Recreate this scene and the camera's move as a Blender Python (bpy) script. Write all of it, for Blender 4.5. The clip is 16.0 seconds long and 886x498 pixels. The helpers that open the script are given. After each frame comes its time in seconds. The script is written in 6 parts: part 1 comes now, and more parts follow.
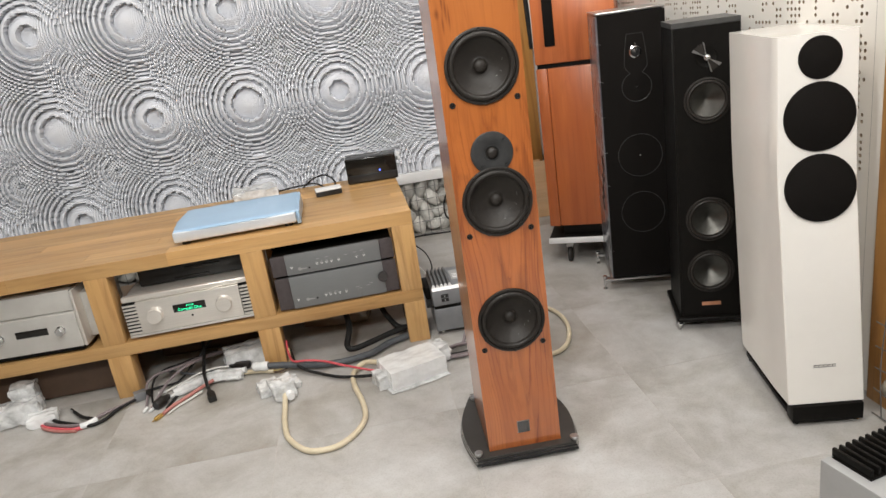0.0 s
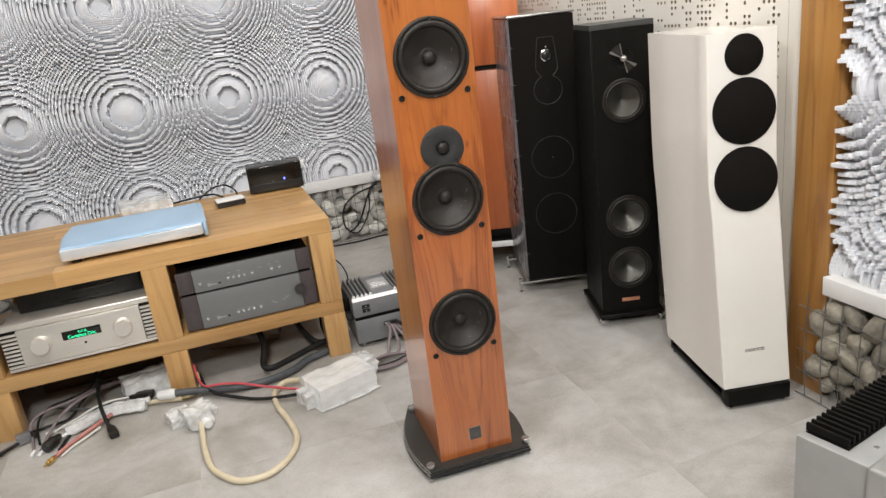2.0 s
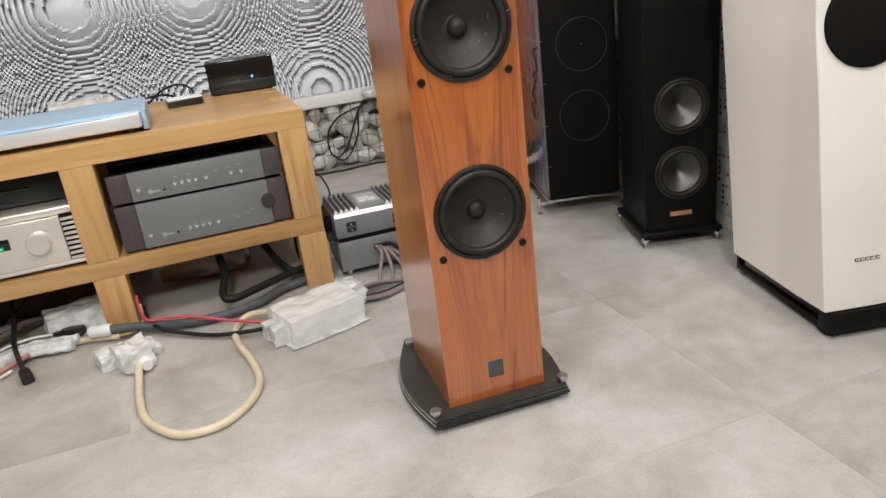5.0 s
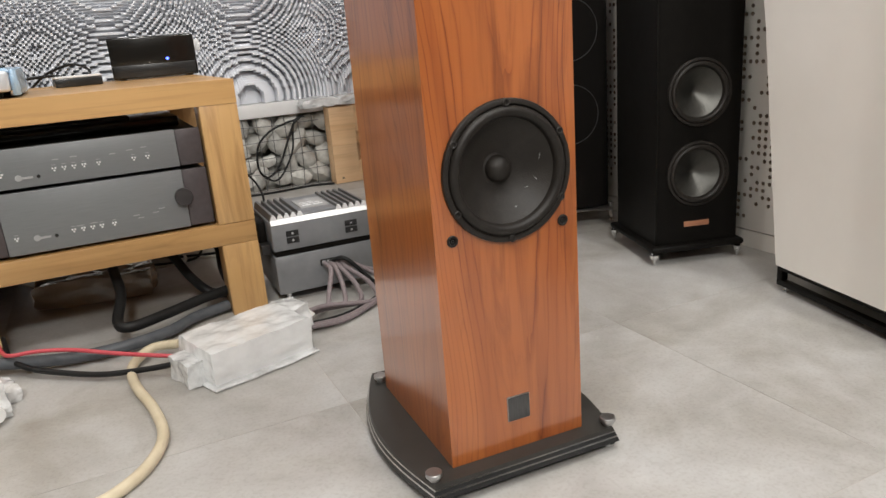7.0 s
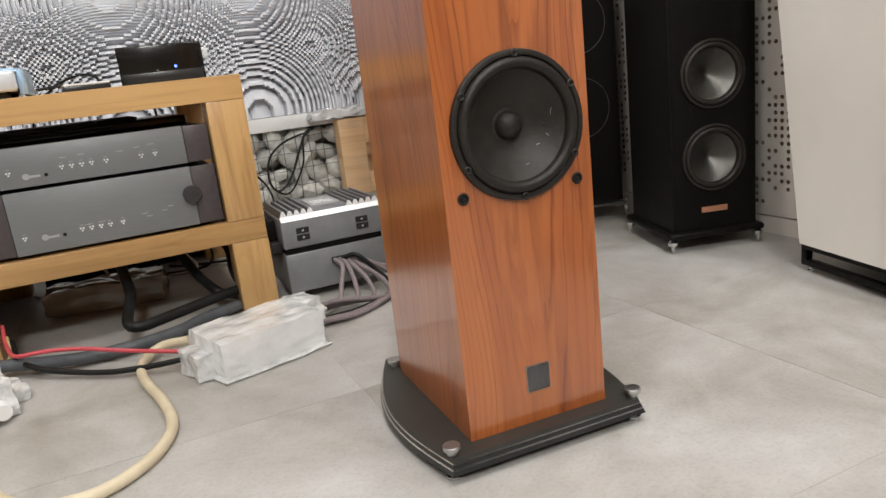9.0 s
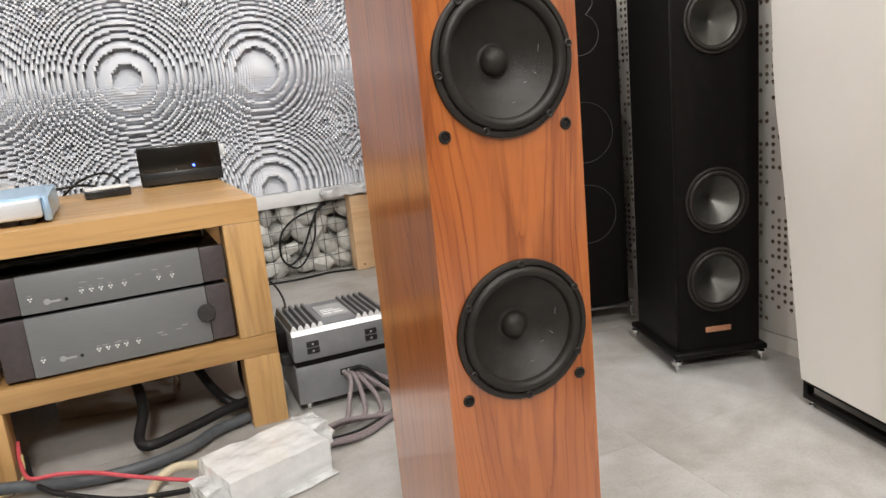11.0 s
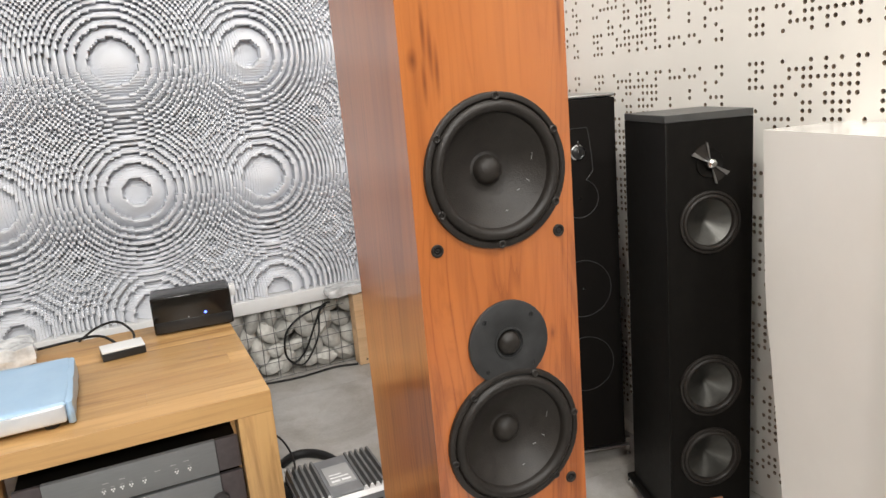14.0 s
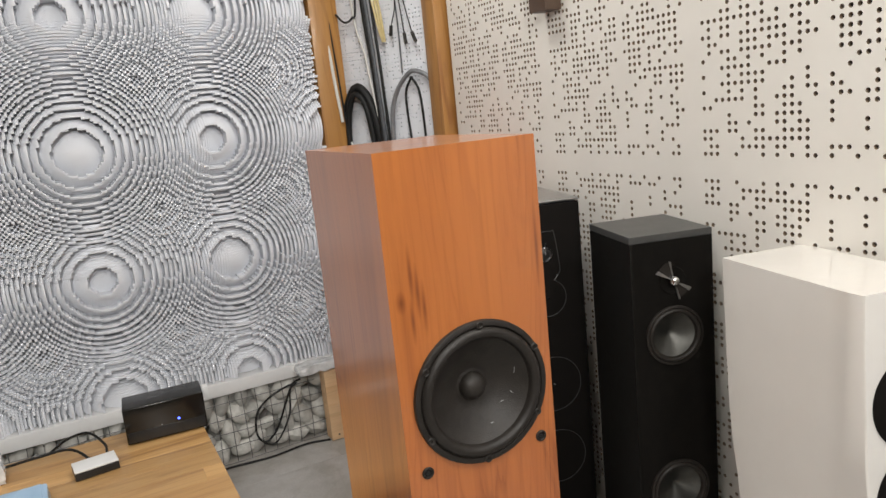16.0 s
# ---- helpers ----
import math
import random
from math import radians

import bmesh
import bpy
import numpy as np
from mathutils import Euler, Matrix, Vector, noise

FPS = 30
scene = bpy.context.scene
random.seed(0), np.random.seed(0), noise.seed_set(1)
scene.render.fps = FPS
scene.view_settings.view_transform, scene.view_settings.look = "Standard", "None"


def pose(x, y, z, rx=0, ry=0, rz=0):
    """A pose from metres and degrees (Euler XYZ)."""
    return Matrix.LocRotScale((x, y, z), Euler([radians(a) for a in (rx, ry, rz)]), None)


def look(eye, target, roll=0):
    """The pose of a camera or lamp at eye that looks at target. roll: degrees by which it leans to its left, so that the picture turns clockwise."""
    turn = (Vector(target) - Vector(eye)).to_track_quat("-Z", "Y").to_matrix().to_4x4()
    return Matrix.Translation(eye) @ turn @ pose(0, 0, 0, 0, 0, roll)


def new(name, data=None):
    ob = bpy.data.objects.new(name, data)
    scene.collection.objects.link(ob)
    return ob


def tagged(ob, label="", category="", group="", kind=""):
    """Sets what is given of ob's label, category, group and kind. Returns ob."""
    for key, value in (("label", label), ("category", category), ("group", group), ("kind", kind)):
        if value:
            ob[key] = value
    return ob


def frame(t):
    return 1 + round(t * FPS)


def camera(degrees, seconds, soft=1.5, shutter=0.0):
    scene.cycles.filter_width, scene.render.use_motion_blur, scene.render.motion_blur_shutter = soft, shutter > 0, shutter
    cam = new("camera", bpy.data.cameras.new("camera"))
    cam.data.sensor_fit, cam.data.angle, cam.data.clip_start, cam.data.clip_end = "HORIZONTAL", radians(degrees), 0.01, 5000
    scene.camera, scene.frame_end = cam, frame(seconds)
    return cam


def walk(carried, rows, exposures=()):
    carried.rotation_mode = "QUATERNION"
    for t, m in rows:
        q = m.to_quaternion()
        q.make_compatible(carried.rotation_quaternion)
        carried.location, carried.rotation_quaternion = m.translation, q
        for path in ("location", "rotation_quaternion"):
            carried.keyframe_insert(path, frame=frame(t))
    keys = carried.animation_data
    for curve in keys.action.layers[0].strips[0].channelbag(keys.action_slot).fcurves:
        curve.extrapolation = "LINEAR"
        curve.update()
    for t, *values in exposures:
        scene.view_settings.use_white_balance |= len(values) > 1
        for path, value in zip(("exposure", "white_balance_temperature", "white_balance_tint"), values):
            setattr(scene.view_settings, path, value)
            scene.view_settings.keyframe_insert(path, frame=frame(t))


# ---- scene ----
cam = camera(63.7, 16.0)
PATH = [
    (0, (-0.007, -0.027, 1.26), (0.199, 1.861, 0.632), -8.3),
    (0.5, (-0.045, 0.035, 1.249), (0.208, 1.905, 0.586), -8.1),
    (1, (-0.088, 0.091, 1.243), (0.257, 1.939, 0.562), -7.2),
    (1.5, (-0.152, 0.114, 1.23), (0.329, 1.928, 0.536), -7.7),
    (2, (-0.209, 0.097, 1.219), (0.369, 1.905, 0.59), -7.0),
    (2.5, (-0.225, 0.098, 1.19), (0.369, 1.903, 0.566), -6.1),
    (3, (-0.225, 0.163, 1.134), (0.335, 1.967, 0.476), -5.7),
    (3.5, (-0.196, 0.267, 1.048), (0.295, 2.085, 0.375), -6.3),
    (4, (-0.179, 0.34, 0.967), (0.279, 2.167, 0.295), -6.5),
    (4.5, (-0.141, 0.43, 0.905), (0.336, 2.239, 0.197), -8.3),
    (4.7, (-0.132, 0.471, 0.885), (0.383, 2.267, 0.173), -7.9),
    (6.8, (-0.11, 0.924, 0.661), (0.657, 2.661, 0.034), -5.5),
    (7, (-0.118, 0.954, 0.612), (0.689, 2.691, 0.036), -4.6),
    (7.5, (-0.137, 0.986, 0.512), (0.75, 2.711, 0.023), -6.1),
    (8, (-0.135, 0.979, 0.48), (0.7, 2.717, -0.051), -6.5),
    (8.5, (-0.13, 0.968, 0.493), (0.67, 2.725, -0.027), -6.4),
    (9, (-0.118, 0.964, 0.52), (0.668, 2.735, 0.024), -6.6),
    (9.5, (-0.099, 0.975, 0.555), (0.679, 2.761, 0.103), -6.7),
    (9.7, (-0.091, 0.982, 0.57), (0.682, 2.777, 0.144), -6.6),
    (12, (-0.089, 0.959, 0.914), (0.697, 2.749, 0.493), -4.5),
    (12.5, (-0.084, 0.975, 0.997), (0.696, 2.765, 0.565), -3.8),
    (13, (-0.084, 0.977, 1.076), (0.712, 2.761, 0.648), -3.5),
    (13.5, (-0.072, 0.98, 1.147), (0.715, 2.767, 0.717), -3.9),
    (14, (-0.063, 0.989, 1.22), (0.725, 2.774, 0.783), -5.0),
    (14.5, (-0.068, 0.99, 1.29), (0.752, 2.764, 0.844), -4.7),
    (15, (-0.069, 0.988, 1.359), (0.764, 2.753, 0.918), -5.8),
    (15.5, (-0.069, 1.001, 1.425), (0.787, 2.763, 1.021), -6.5),
    (16, (-0.065, 1.002, 1.473), (0.828, 2.747, 1.08), -5.8),
]
walk(cam, [(t, look(eye, target, roll)) for t, eye, target, roll in PATH],
     [(0, 0.18), (4, 0.18), (9, 0.22), (12, 0.42), (13.5, 0.38), (14.5, 0.20), (15.2, 0.12), (16, -0.17)])
U = 1.154  # metres per unit of the plan


# ---- light ----
world = bpy.data.worlds.new("world")
scene.world = world
world.use_nodes = True
world.node_tree.nodes["Background"].inputs[0].default_value = (1.0, 0.93, 0.85, 1)
world.node_tree.nodes["Background"].inputs[1].default_value = 0.05


def downlight(x, y, z, watts, size, colour, target):
    data = bpy.data.lights.new("ceiling_lamp", "AREA")
    data.shape, data.size, data.energy, data.color = "DISK", size * U, watts, colour
    ob = new("ceiling_lamp", data)
    ob.matrix_world = look((x * U, y * U, z * U), tuple(c * U for c in target))
    return tagged(ob, "round warm white ceiling downlight", "lamp", "ceiling downlights", "structure")


WARM, COOL = (1.0, 0.985, 0.95), (0.82, 0.93, 1.0)
downlight(-1.75, 2.45, 2.30, 11, 0.12, WARM, (-0.5, 2.6, 0.5))
downlight(0.72, 2.66, 2.30, 9, 0.25, WARM, (0.72, 2.75, 0))
downlight(0.50, 1.30, 2.30, 7, 0.12, WARM, (0.50, 2.3, 0))
downlight(-0.35, 0.95, 2.30, 17, 0.30, WARM, (-0.1, 2.2, 0.0))
downlight(0.90, 0.50, 2.30, 15, 0.20, WARM, (1.0, 1.5, 0.6))
downlight(-0.45, -0.75, 2.30, 70, 0.50, WARM, (-0.2, 2.8, 0.9))


def spot(x, y, z, watts, degrees, colour):
    data = bpy.data.lights.new("ceiling_spot", "SPOT")
    data.energy, data.color, data.spot_size, data.spot_blend, data.shadow_soft_size = watts, colour, radians(degrees), 0.10, 0.05
    ob = new("ceiling_spot", data)
    ob.matrix_world = look((x * U, y * U, z * U), (x * U, y * U + 0.001, 0))
    return tagged(ob, "unseen spot added to brighten a patch of floor", "lamp", kind="structure")


# unseen lamp, added to give the near floor its sharp-edged brighter patch
spot(-0.50, 0.45, 2.30, 40, 55.0, WARM)


# ---- materials ----
def graph(name):
    m = bpy.data.materials.new(name)
    m.use_nodes = True
    nt = m.node_tree
    return m, nt, nt.nodes["Principled BSDF"]


def node(nt, kind, **values):
    n = nt.nodes.new(kind)
    for key, value in values.items():
        n.inputs[key].default_value = value
    return n


def coords(nt, scale=(1, 1, 1), offset=(0, 0, 0)):
    tc, mp = nt.nodes.new("ShaderNodeTexCoord"), nt.nodes.new("ShaderNodeMapping")
    mp.inputs["Scale"].default_value, mp.inputs["Location"].default_value = scale, offset
    nt.links.new(tc.outputs["Object"], mp.inputs["Vector"])
    return mp.outputs["Vector"]


def ramp(nt, source, stops):
    r = nt.nodes.new("ShaderNodeValToRGB")
    e = r.color_ramp.elements
    while len(e) < len(stops):
        e.new(0.5)
    for el, (p, c) in zip(e, stops):
        el.position, el.color = p, (*c, 1)
    nt.links.new(source, r.inputs["Fac"])
    return r.outputs["Color"]


def mix(nt, a, b, fac, kind="MIX"):
    n = nt.nodes.new("ShaderNodeMix")
    n.data_type, n.blend_type = "RGBA", kind
    for sock, value in ((0, fac), (6, a), (7, b)):
        if hasattr(value, "links"):
            nt.links.new(value, n.inputs[sock])
        else:
            n.inputs[sock].default_value = value if sock == 0 else (*value, 1)
    return n.outputs[2]


def bumped(nt, bsdf, source, strength, distance=0.001):
    b = node(nt, "ShaderNodeBump", Strength=strength, Distance=distance)
    nt.links.new(source, b.inputs["Height"])
    nt.links.new(b.outputs["Normal"], bsdf.inputs["Normal"])


def grey(v, warm=0.0):
    return (v * (1 + warm), v, v * (1 - warm))


def plain(name, c1, c2, rough=0.5, metal=0.0, scale=12.0, fine=250.0, bump=0.15, stretch=(1, 1, 1), coat=0.0, vary=0.0, spread=0.07, shine=0.5):
    """A surface with broad mottling and fine grain."""
    m, nt, b = graph(name)
    v = coords(nt, stretch)
    n1 = node(nt, "ShaderNodeTexNoise", Scale=scale, Detail=6.0, Roughness=0.6)
    n2 = node(nt, "ShaderNodeTexNoise", Scale=fine, Detail=3.0)
    nt.links.new(v, n1.inputs["Vector"]), nt.links.new(v, n2.inputs["Vector"])
    c = ramp(nt, n1.outputs["Fac"], [(0.3, c1), (0.7, c2)])
    if vary:
        info, mr = nt.nodes.new("ShaderNodeObjectInfo"), node(nt, "ShaderNodeMapRange")
        mr.inputs["To Min"].default_value, mr.inputs["To Max"].default_value = 1 - vary, 1 + vary
        nt.links.new(info.outputs["Random"], mr.inputs["Value"])
        hs = nt.nodes.new("ShaderNodeHueSaturation")
        nt.links.new(mr.outputs["Result"], hs.inputs["Value"]), nt.links.new(c, hs.inputs["Color"])
        c = hs.outputs["Color"]
    nt.links.new(c, b.inputs["Base Color"])
    rr = node(nt, "ShaderNodeMapRange")
    rr.inputs["To Min"].default_value, rr.inputs["To Max"].default_value = max(0.02, rough - spread), min(1, rough + spread)
    nt.links.new(n1.outputs["Fac"], rr.inputs["Value"]), nt.links.new(rr.outputs["Result"], b.inputs["Roughness"])
    b.inputs["Metallic"].default_value = metal
    b.inputs["Specular IOR Level"].default_value = shine
    b.inputs["Coat Weight"].default_value = coat
    b.inputs["Coat Roughness"].default_value = 0.08
    if bump:
        bumped(nt, b, n2.outputs["Fac"], bump)
    return m


def wood(name, light, mid, dark, grain="z", size=1.0, rough=0.4, coat=0.0, bands=0.5, knots=(), vary=0.0, offset=(0, 0, 0), streaks=0.3, top=None, figure=0.0):
    """Timber with growth lines, streaks and pores along one axis."""
    m, nt, b = graph(name)
    k = "xyz".index(grain)

    def along(s, a):
        return tuple(s * (a if n == k else 1) for n in range(3))

    v0 = coords(nt, along(1 / size, 0.10), offset)
    if vary:
        info, sc, ad = nt.nodes.new("ShaderNodeObjectInfo"), nt.nodes.new("ShaderNodeMath"), nt.nodes.new("ShaderNodeVectorMath")
        sc.operation, ad.operation = "MULTIPLY", "ADD"
        sc.inputs[1].default_value = 9.0
        nt.links.new(info.outputs["Random"], sc.inputs[0])
        nt.links.new(v0, ad.inputs[0]), nt.links.new(sc.outputs[0], ad.inputs[1])
        v0 = ad.outputs[0]
    n1 = node(nt, "ShaderNodeTexNoise", Scale=7.0, Detail=5.0, Roughness=0.55, Distortion=0.4)
    nt.links.new(v0, n1.inputs["Vector"])
    wv = node(nt, "ShaderNodeTexNoise", Scale=22.0, Detail=8.0, Roughness=0.62, Distortion=1.2)
    nt.links.new(v0, wv.inputs["Vector"])
    v2 = coords(nt, along(1 / size, 0.03), offset)
    n3 = node(nt, "ShaderNodeTexNoise", Scale=130.0, Detail=4.0, Roughness=0.6)
    nt.links.new(v2, n3.inputs["Vector"])
    wave = node(nt, "ShaderNodeTexWave", Scale=6.0, Distortion=5.0, Detail=3.0)
    wave.inputs["Detail Scale"].default_value = 1.6
    wave.bands_direction = "DIAGONAL"
    nt.links.new(v0, wave.inputs["Vector"])
    c = ramp(nt, n1.outputs["Fac"], [(0.25, dark), (0.42, mid), (0.56, light), (0.75, mid)])
    lines = ramp(nt, wave.outputs["Fac"], [(0.0, mid), (0.12, light), (0.85, light), (1.0, dark)])
    c = mix(nt, c, lines, bands, "MIX")
    # blends in a yellower tint with height: light on the upper part, kept as colour
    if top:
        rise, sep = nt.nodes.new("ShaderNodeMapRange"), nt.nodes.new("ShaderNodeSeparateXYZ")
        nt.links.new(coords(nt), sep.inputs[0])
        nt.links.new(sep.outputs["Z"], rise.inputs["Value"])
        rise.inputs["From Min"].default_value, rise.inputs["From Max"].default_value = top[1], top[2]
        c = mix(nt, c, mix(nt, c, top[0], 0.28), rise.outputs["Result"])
    streak = ramp(nt, wv.outputs["Fac"], [(0.36, (0.5, 0.42, 0.36)), (0.47, (1, 1, 1))])
    patch = node(nt, "ShaderNodeTexNoise", Scale=2.2, Detail=1.0)
    nt.links.new(coords(nt, along(1 / size, 0.45), offset), patch.inputs["Vector"])
    amount = nt.nodes.new("ShaderNodeMapRange")
    amount.inputs["From Min"].default_value, amount.inputs["From Max"].default_value = 0.36, 0.62
    amount.inputs["To Min"].default_value, amount.inputs["To Max"].default_value = streaks * 0.45, min(1, streaks * 1.7)
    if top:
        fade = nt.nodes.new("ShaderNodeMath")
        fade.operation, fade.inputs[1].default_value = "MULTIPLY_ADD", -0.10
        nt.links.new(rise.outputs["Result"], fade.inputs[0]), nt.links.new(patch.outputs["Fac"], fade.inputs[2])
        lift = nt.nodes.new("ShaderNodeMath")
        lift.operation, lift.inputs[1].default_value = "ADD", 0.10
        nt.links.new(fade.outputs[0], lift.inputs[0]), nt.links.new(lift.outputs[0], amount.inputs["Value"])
    else:
        nt.links.new(patch.outputs["Fac"], amount.inputs["Value"])
    c = mix(nt, c, streak, amount.outputs["Result"], "MULTIPLY")
    if figure:
        # plain-sawn arches: a bowed cut through slightly wandering growth rings
        sep2 = nt.nodes.new("ShaderNodeSeparateXYZ")
        nt.links.new(coords(nt), sep2.inputs[0])
        sway = node(nt, "ShaderNodeTexNoise", Scale=3.2, Detail=2.0, Roughness=0.5)
        nt.links.new(coords(nt, along(1, 0.35), offset), sway.inputs["Vector"])
        ragged = node(nt, "ShaderNodeTexNoise", Scale=26.0, Detail=3.0, Roughness=0.6)
        nt.links.new(coords(nt, along(1, 0.12), offset), ragged.inputs["Vector"])

        def sums(op, a, b2, c2=None):
            q = nt.nodes.new("ShaderNodeMath")
            q.operation = op
            for sock, value in ((0, a), (1, b2), (2, c2)):
                if value is None:
                    continue
                if hasattr(value, "links"):
                    nt.links.new(value, q.inputs[sock])
                else:
                    q.inputs[sock].default_value = value
            return q.outputs[0]

        wide = sums("ADD", sep2.outputs["X"], sums("MULTIPLY_ADD", sway.outputs["Fac"], 0.15, -0.078))
        bow = sums("MULTIPLY", sums("MULTIPLY", wide, wide), 420.0)
        rise2 = sums("MULTIPLY_ADD", sep2.outputs["Z"], -3.4, bow)
        rise2 = sums("MULTIPLY_ADD", sep2.outputs["Y"], 42.0, rise2)
        rise2 = sums("MULTIPLY_ADD", ragged.outputs["Fac"], 1.1, rise2)
        saw = sums("FRACT", sums("MULTIPLY", rise2, 1.45), 0.0)
        rings = ramp(nt, saw, [(0.0, (0.40, 0.27, 0.19)), (0.07, (0.68, 0.58, 0.52)), (0.22, (1, 1, 1)), (0.86, (1, 1, 1)), (1.0, (0.80, 0.72, 0.66))])
        come = node(nt, "ShaderNodeTexNoise", Scale=38.0, Detail=2.0)
        nt.links.new(coords(nt, along(1, 0.03), offset), come.inputs["Vector"])
        some = ramp(nt, come.outputs["Fac"], [(0.40, grey(0.05)), (0.66, grey(1.0))])
        c = mix(nt, c, rings, sums("MULTIPLY", sums("MULTIPLY", amount.outputs["Result"], figure), some), "MULTIPLY")
    pores = ramp(nt, n3.outputs["Fac"], [(0.34, (0.62, 0.55, 0.5)), (0.48, (1, 1, 1))])
    c = mix(nt, c, pores, 0.28, "MULTIPLY")
    for x, y, z, r, *slim in knots:
        k2 = slim[0] if slim else 0.5
        tc = coords(nt, along(1, k2), (-x, -y, -z * k2))
        ln = nt.nodes.new("ShaderNodeVectorMath")
        ln.operation = "LENGTH"
        nt.links.new(tc, ln.inputs[0])
        spot = ramp(nt, ln.outputs["Value"], [(r * 0.25, (0.30, 0.2, 0.16)), (r, (1, 1, 1))])
        c = mix(nt, c, spot, 0.8, "MULTIPLY")
    if vary:
        mr = node(nt, "ShaderNodeMapRange")
        mr.inputs["To Min"].default_value, mr.inputs["To Max"].default_value = 1 - vary, 1 + vary
        nt.links.new(info.outputs["Random"], mr.inputs["Value"])
        hs = nt.nodes.new("ShaderNodeHueSaturation")
        nt.links.new(mr.outputs["Result"], hs.inputs["Value"]), nt.links.new(c, hs.inputs["Color"])
        c = hs.outputs["Color"]
    nt.links.new(c, b.inputs["Base Color"])
    b.inputs["Roughness"].default_value = rough
    b.inputs["Coat Weight"].default_value, b.inputs["Coat Roughness"].default_value = coat, 0.16
    if coat > 0.8:
        b.inputs["Coat IOR"].default_value = 1.75
    bumped(nt, b, n3.outputs["Fac"], 0.12, 0.0006)
    return m


def bubble(name, tint, clear=0.0):
    """Clear bubble film over something pale."""
    m, nt, b = graph(name)
    v = coords(nt)
    vo = node(nt, "ShaderNodeTexVoronoi", Scale=95.0)
    nz = node(nt, "ShaderNodeTexNoise", Scale=16.0, Detail=7.0, Roughness=0.65)
    nt.links.new(v, vo.inputs["Vector"]), nt.links.new(v, nz.inputs["Vector"])
    c = ramp(nt, nz.outputs["Fac"], [(0.30, tuple(0.86 * t for t in tint)), (0.5, tuple(0.95 * t for t in tint)), (0.66, tint)])
    nt.links.new(c, b.inputs["Base Color"])
    b.inputs["Roughness"].default_value = 0.22
    b.inputs["Coat Weight"].default_value, b.inputs["Coat Roughness"].default_value = 1.0, 0.06
    add = nt.nodes.new("ShaderNodeMath")
    add.operation = "MULTIPLY_ADD"
    add.inputs[1].default_value = -0.55
    nt.links.new(vo.outputs["Distance"], add.inputs[0]), nt.links.new(nz.outputs["Fac"], add.inputs[2])
    if clear:
        nt.links.new(ramp(nt, nz.outputs["Fac"], [(0.36, grey(1 - clear)), (0.62, grey(0.95))]), b.inputs["Alpha"])
    bumped(nt, b, add.outputs[0], 0.5, 0.0022)
    return m


def spun(name, c, rough):
    """A turned cone that shines in wedges."""
    m, nt, b = graph(name)
    n1 = node(nt, "ShaderNodeTexNoise", Scale=60.0, Detail=4.0)
    nt.links.new(coords(nt), n1.inputs["Vector"])
    nt.links.new(ramp(nt, n1.outputs["Fac"], [(0.3, tuple(0.8 * k for k in c)), (0.7, c)]), b.inputs["Base Color"])
    tan = nt.nodes.new("ShaderNodeTangent")
    tan.direction_type, tan.axis = "RADIAL", "Y"
    nt.links.new(tan.outputs["Tangent"], b.inputs["Tangent"])
    b.inputs["Metallic"].default_value, b.inputs["Roughness"].default_value, b.inputs["Anisotropic"].default_value = 0.75, rough, 0.85
    bumped(nt, b, n1.outputs["Fac"], 0.05)
    return m


def glow(name, colour, power):
    m, nt, b = graph(name)
    b.inputs["Base Color"].default_value = (*colour, 1)
    b.inputs["Emission Color"].default_value, b.inputs["Emission Strength"].default_value = (*colour, 1), power
    return m


def stone_tile():
    m, nt, b = graph("floor_tile")
    v = coords(nt)
    info, ad, sc = nt.nodes.new("ShaderNodeObjectInfo"), nt.nodes.new("ShaderNodeVectorMath"), nt.nodes.new("ShaderNodeMath")
    ad.operation, sc.operation = "ADD", "MULTIPLY"
    sc.inputs[1].default_value = 40.0
    nt.links.new(info.outputs["Random"], sc.inputs[0]), nt.links.new(v, ad.inputs[0]), nt.links.new(sc.outputs[0], ad.inputs[1])
    v = ad.outputs[0]
    big = node(nt, "ShaderNodeTexNoise", Scale=3.2, Detail=7.0, Roughness=0.6, Distortion=0.6)
    mid = node(nt, "ShaderNodeTexNoise", Scale=19.0, Detail=6.0, Roughness=0.65)
    fine = node(nt, "ShaderNodeTexNoise", Scale=170.0, Detail=3.0)
    for n in (big, mid, fine):
        nt.links.new(v, n.inputs["Vector"])
    c = ramp(nt, big.outputs["Fac"], [(0.30, (0.335, 0.310, 0.272)), (0.44, (0.415, 0.397, 0.368)), (0.54, (0.48, 0.466, 0.445)), (0.72, (0.545, 0.538, 0.526))])
    c = mix(nt, c, ramp(nt, mid.outputs["Fac"], [(0.3, (0.80, 0.79, 0.78)), (0.62, (1, 1, 1))]), 0.7, "MULTIPLY")
    c = mix(nt, c, ramp(nt, fine.outputs["Fac"], [(0.36, (0.84, 0.82, 0.8)), (0.5, (1, 1, 1))]), 0.5, "MULTIPLY")
    nt.links.new(c, b.inputs["Base Color"])
    nt.links.new(ramp(nt, mid.outputs["Fac"], [(0.3, grey(0.34)), (0.7, grey(0.52))]), b.inputs["Roughness"])
    bumped(nt, b, mid.outputs["Fac"], 0.06, 0.002)
    return m


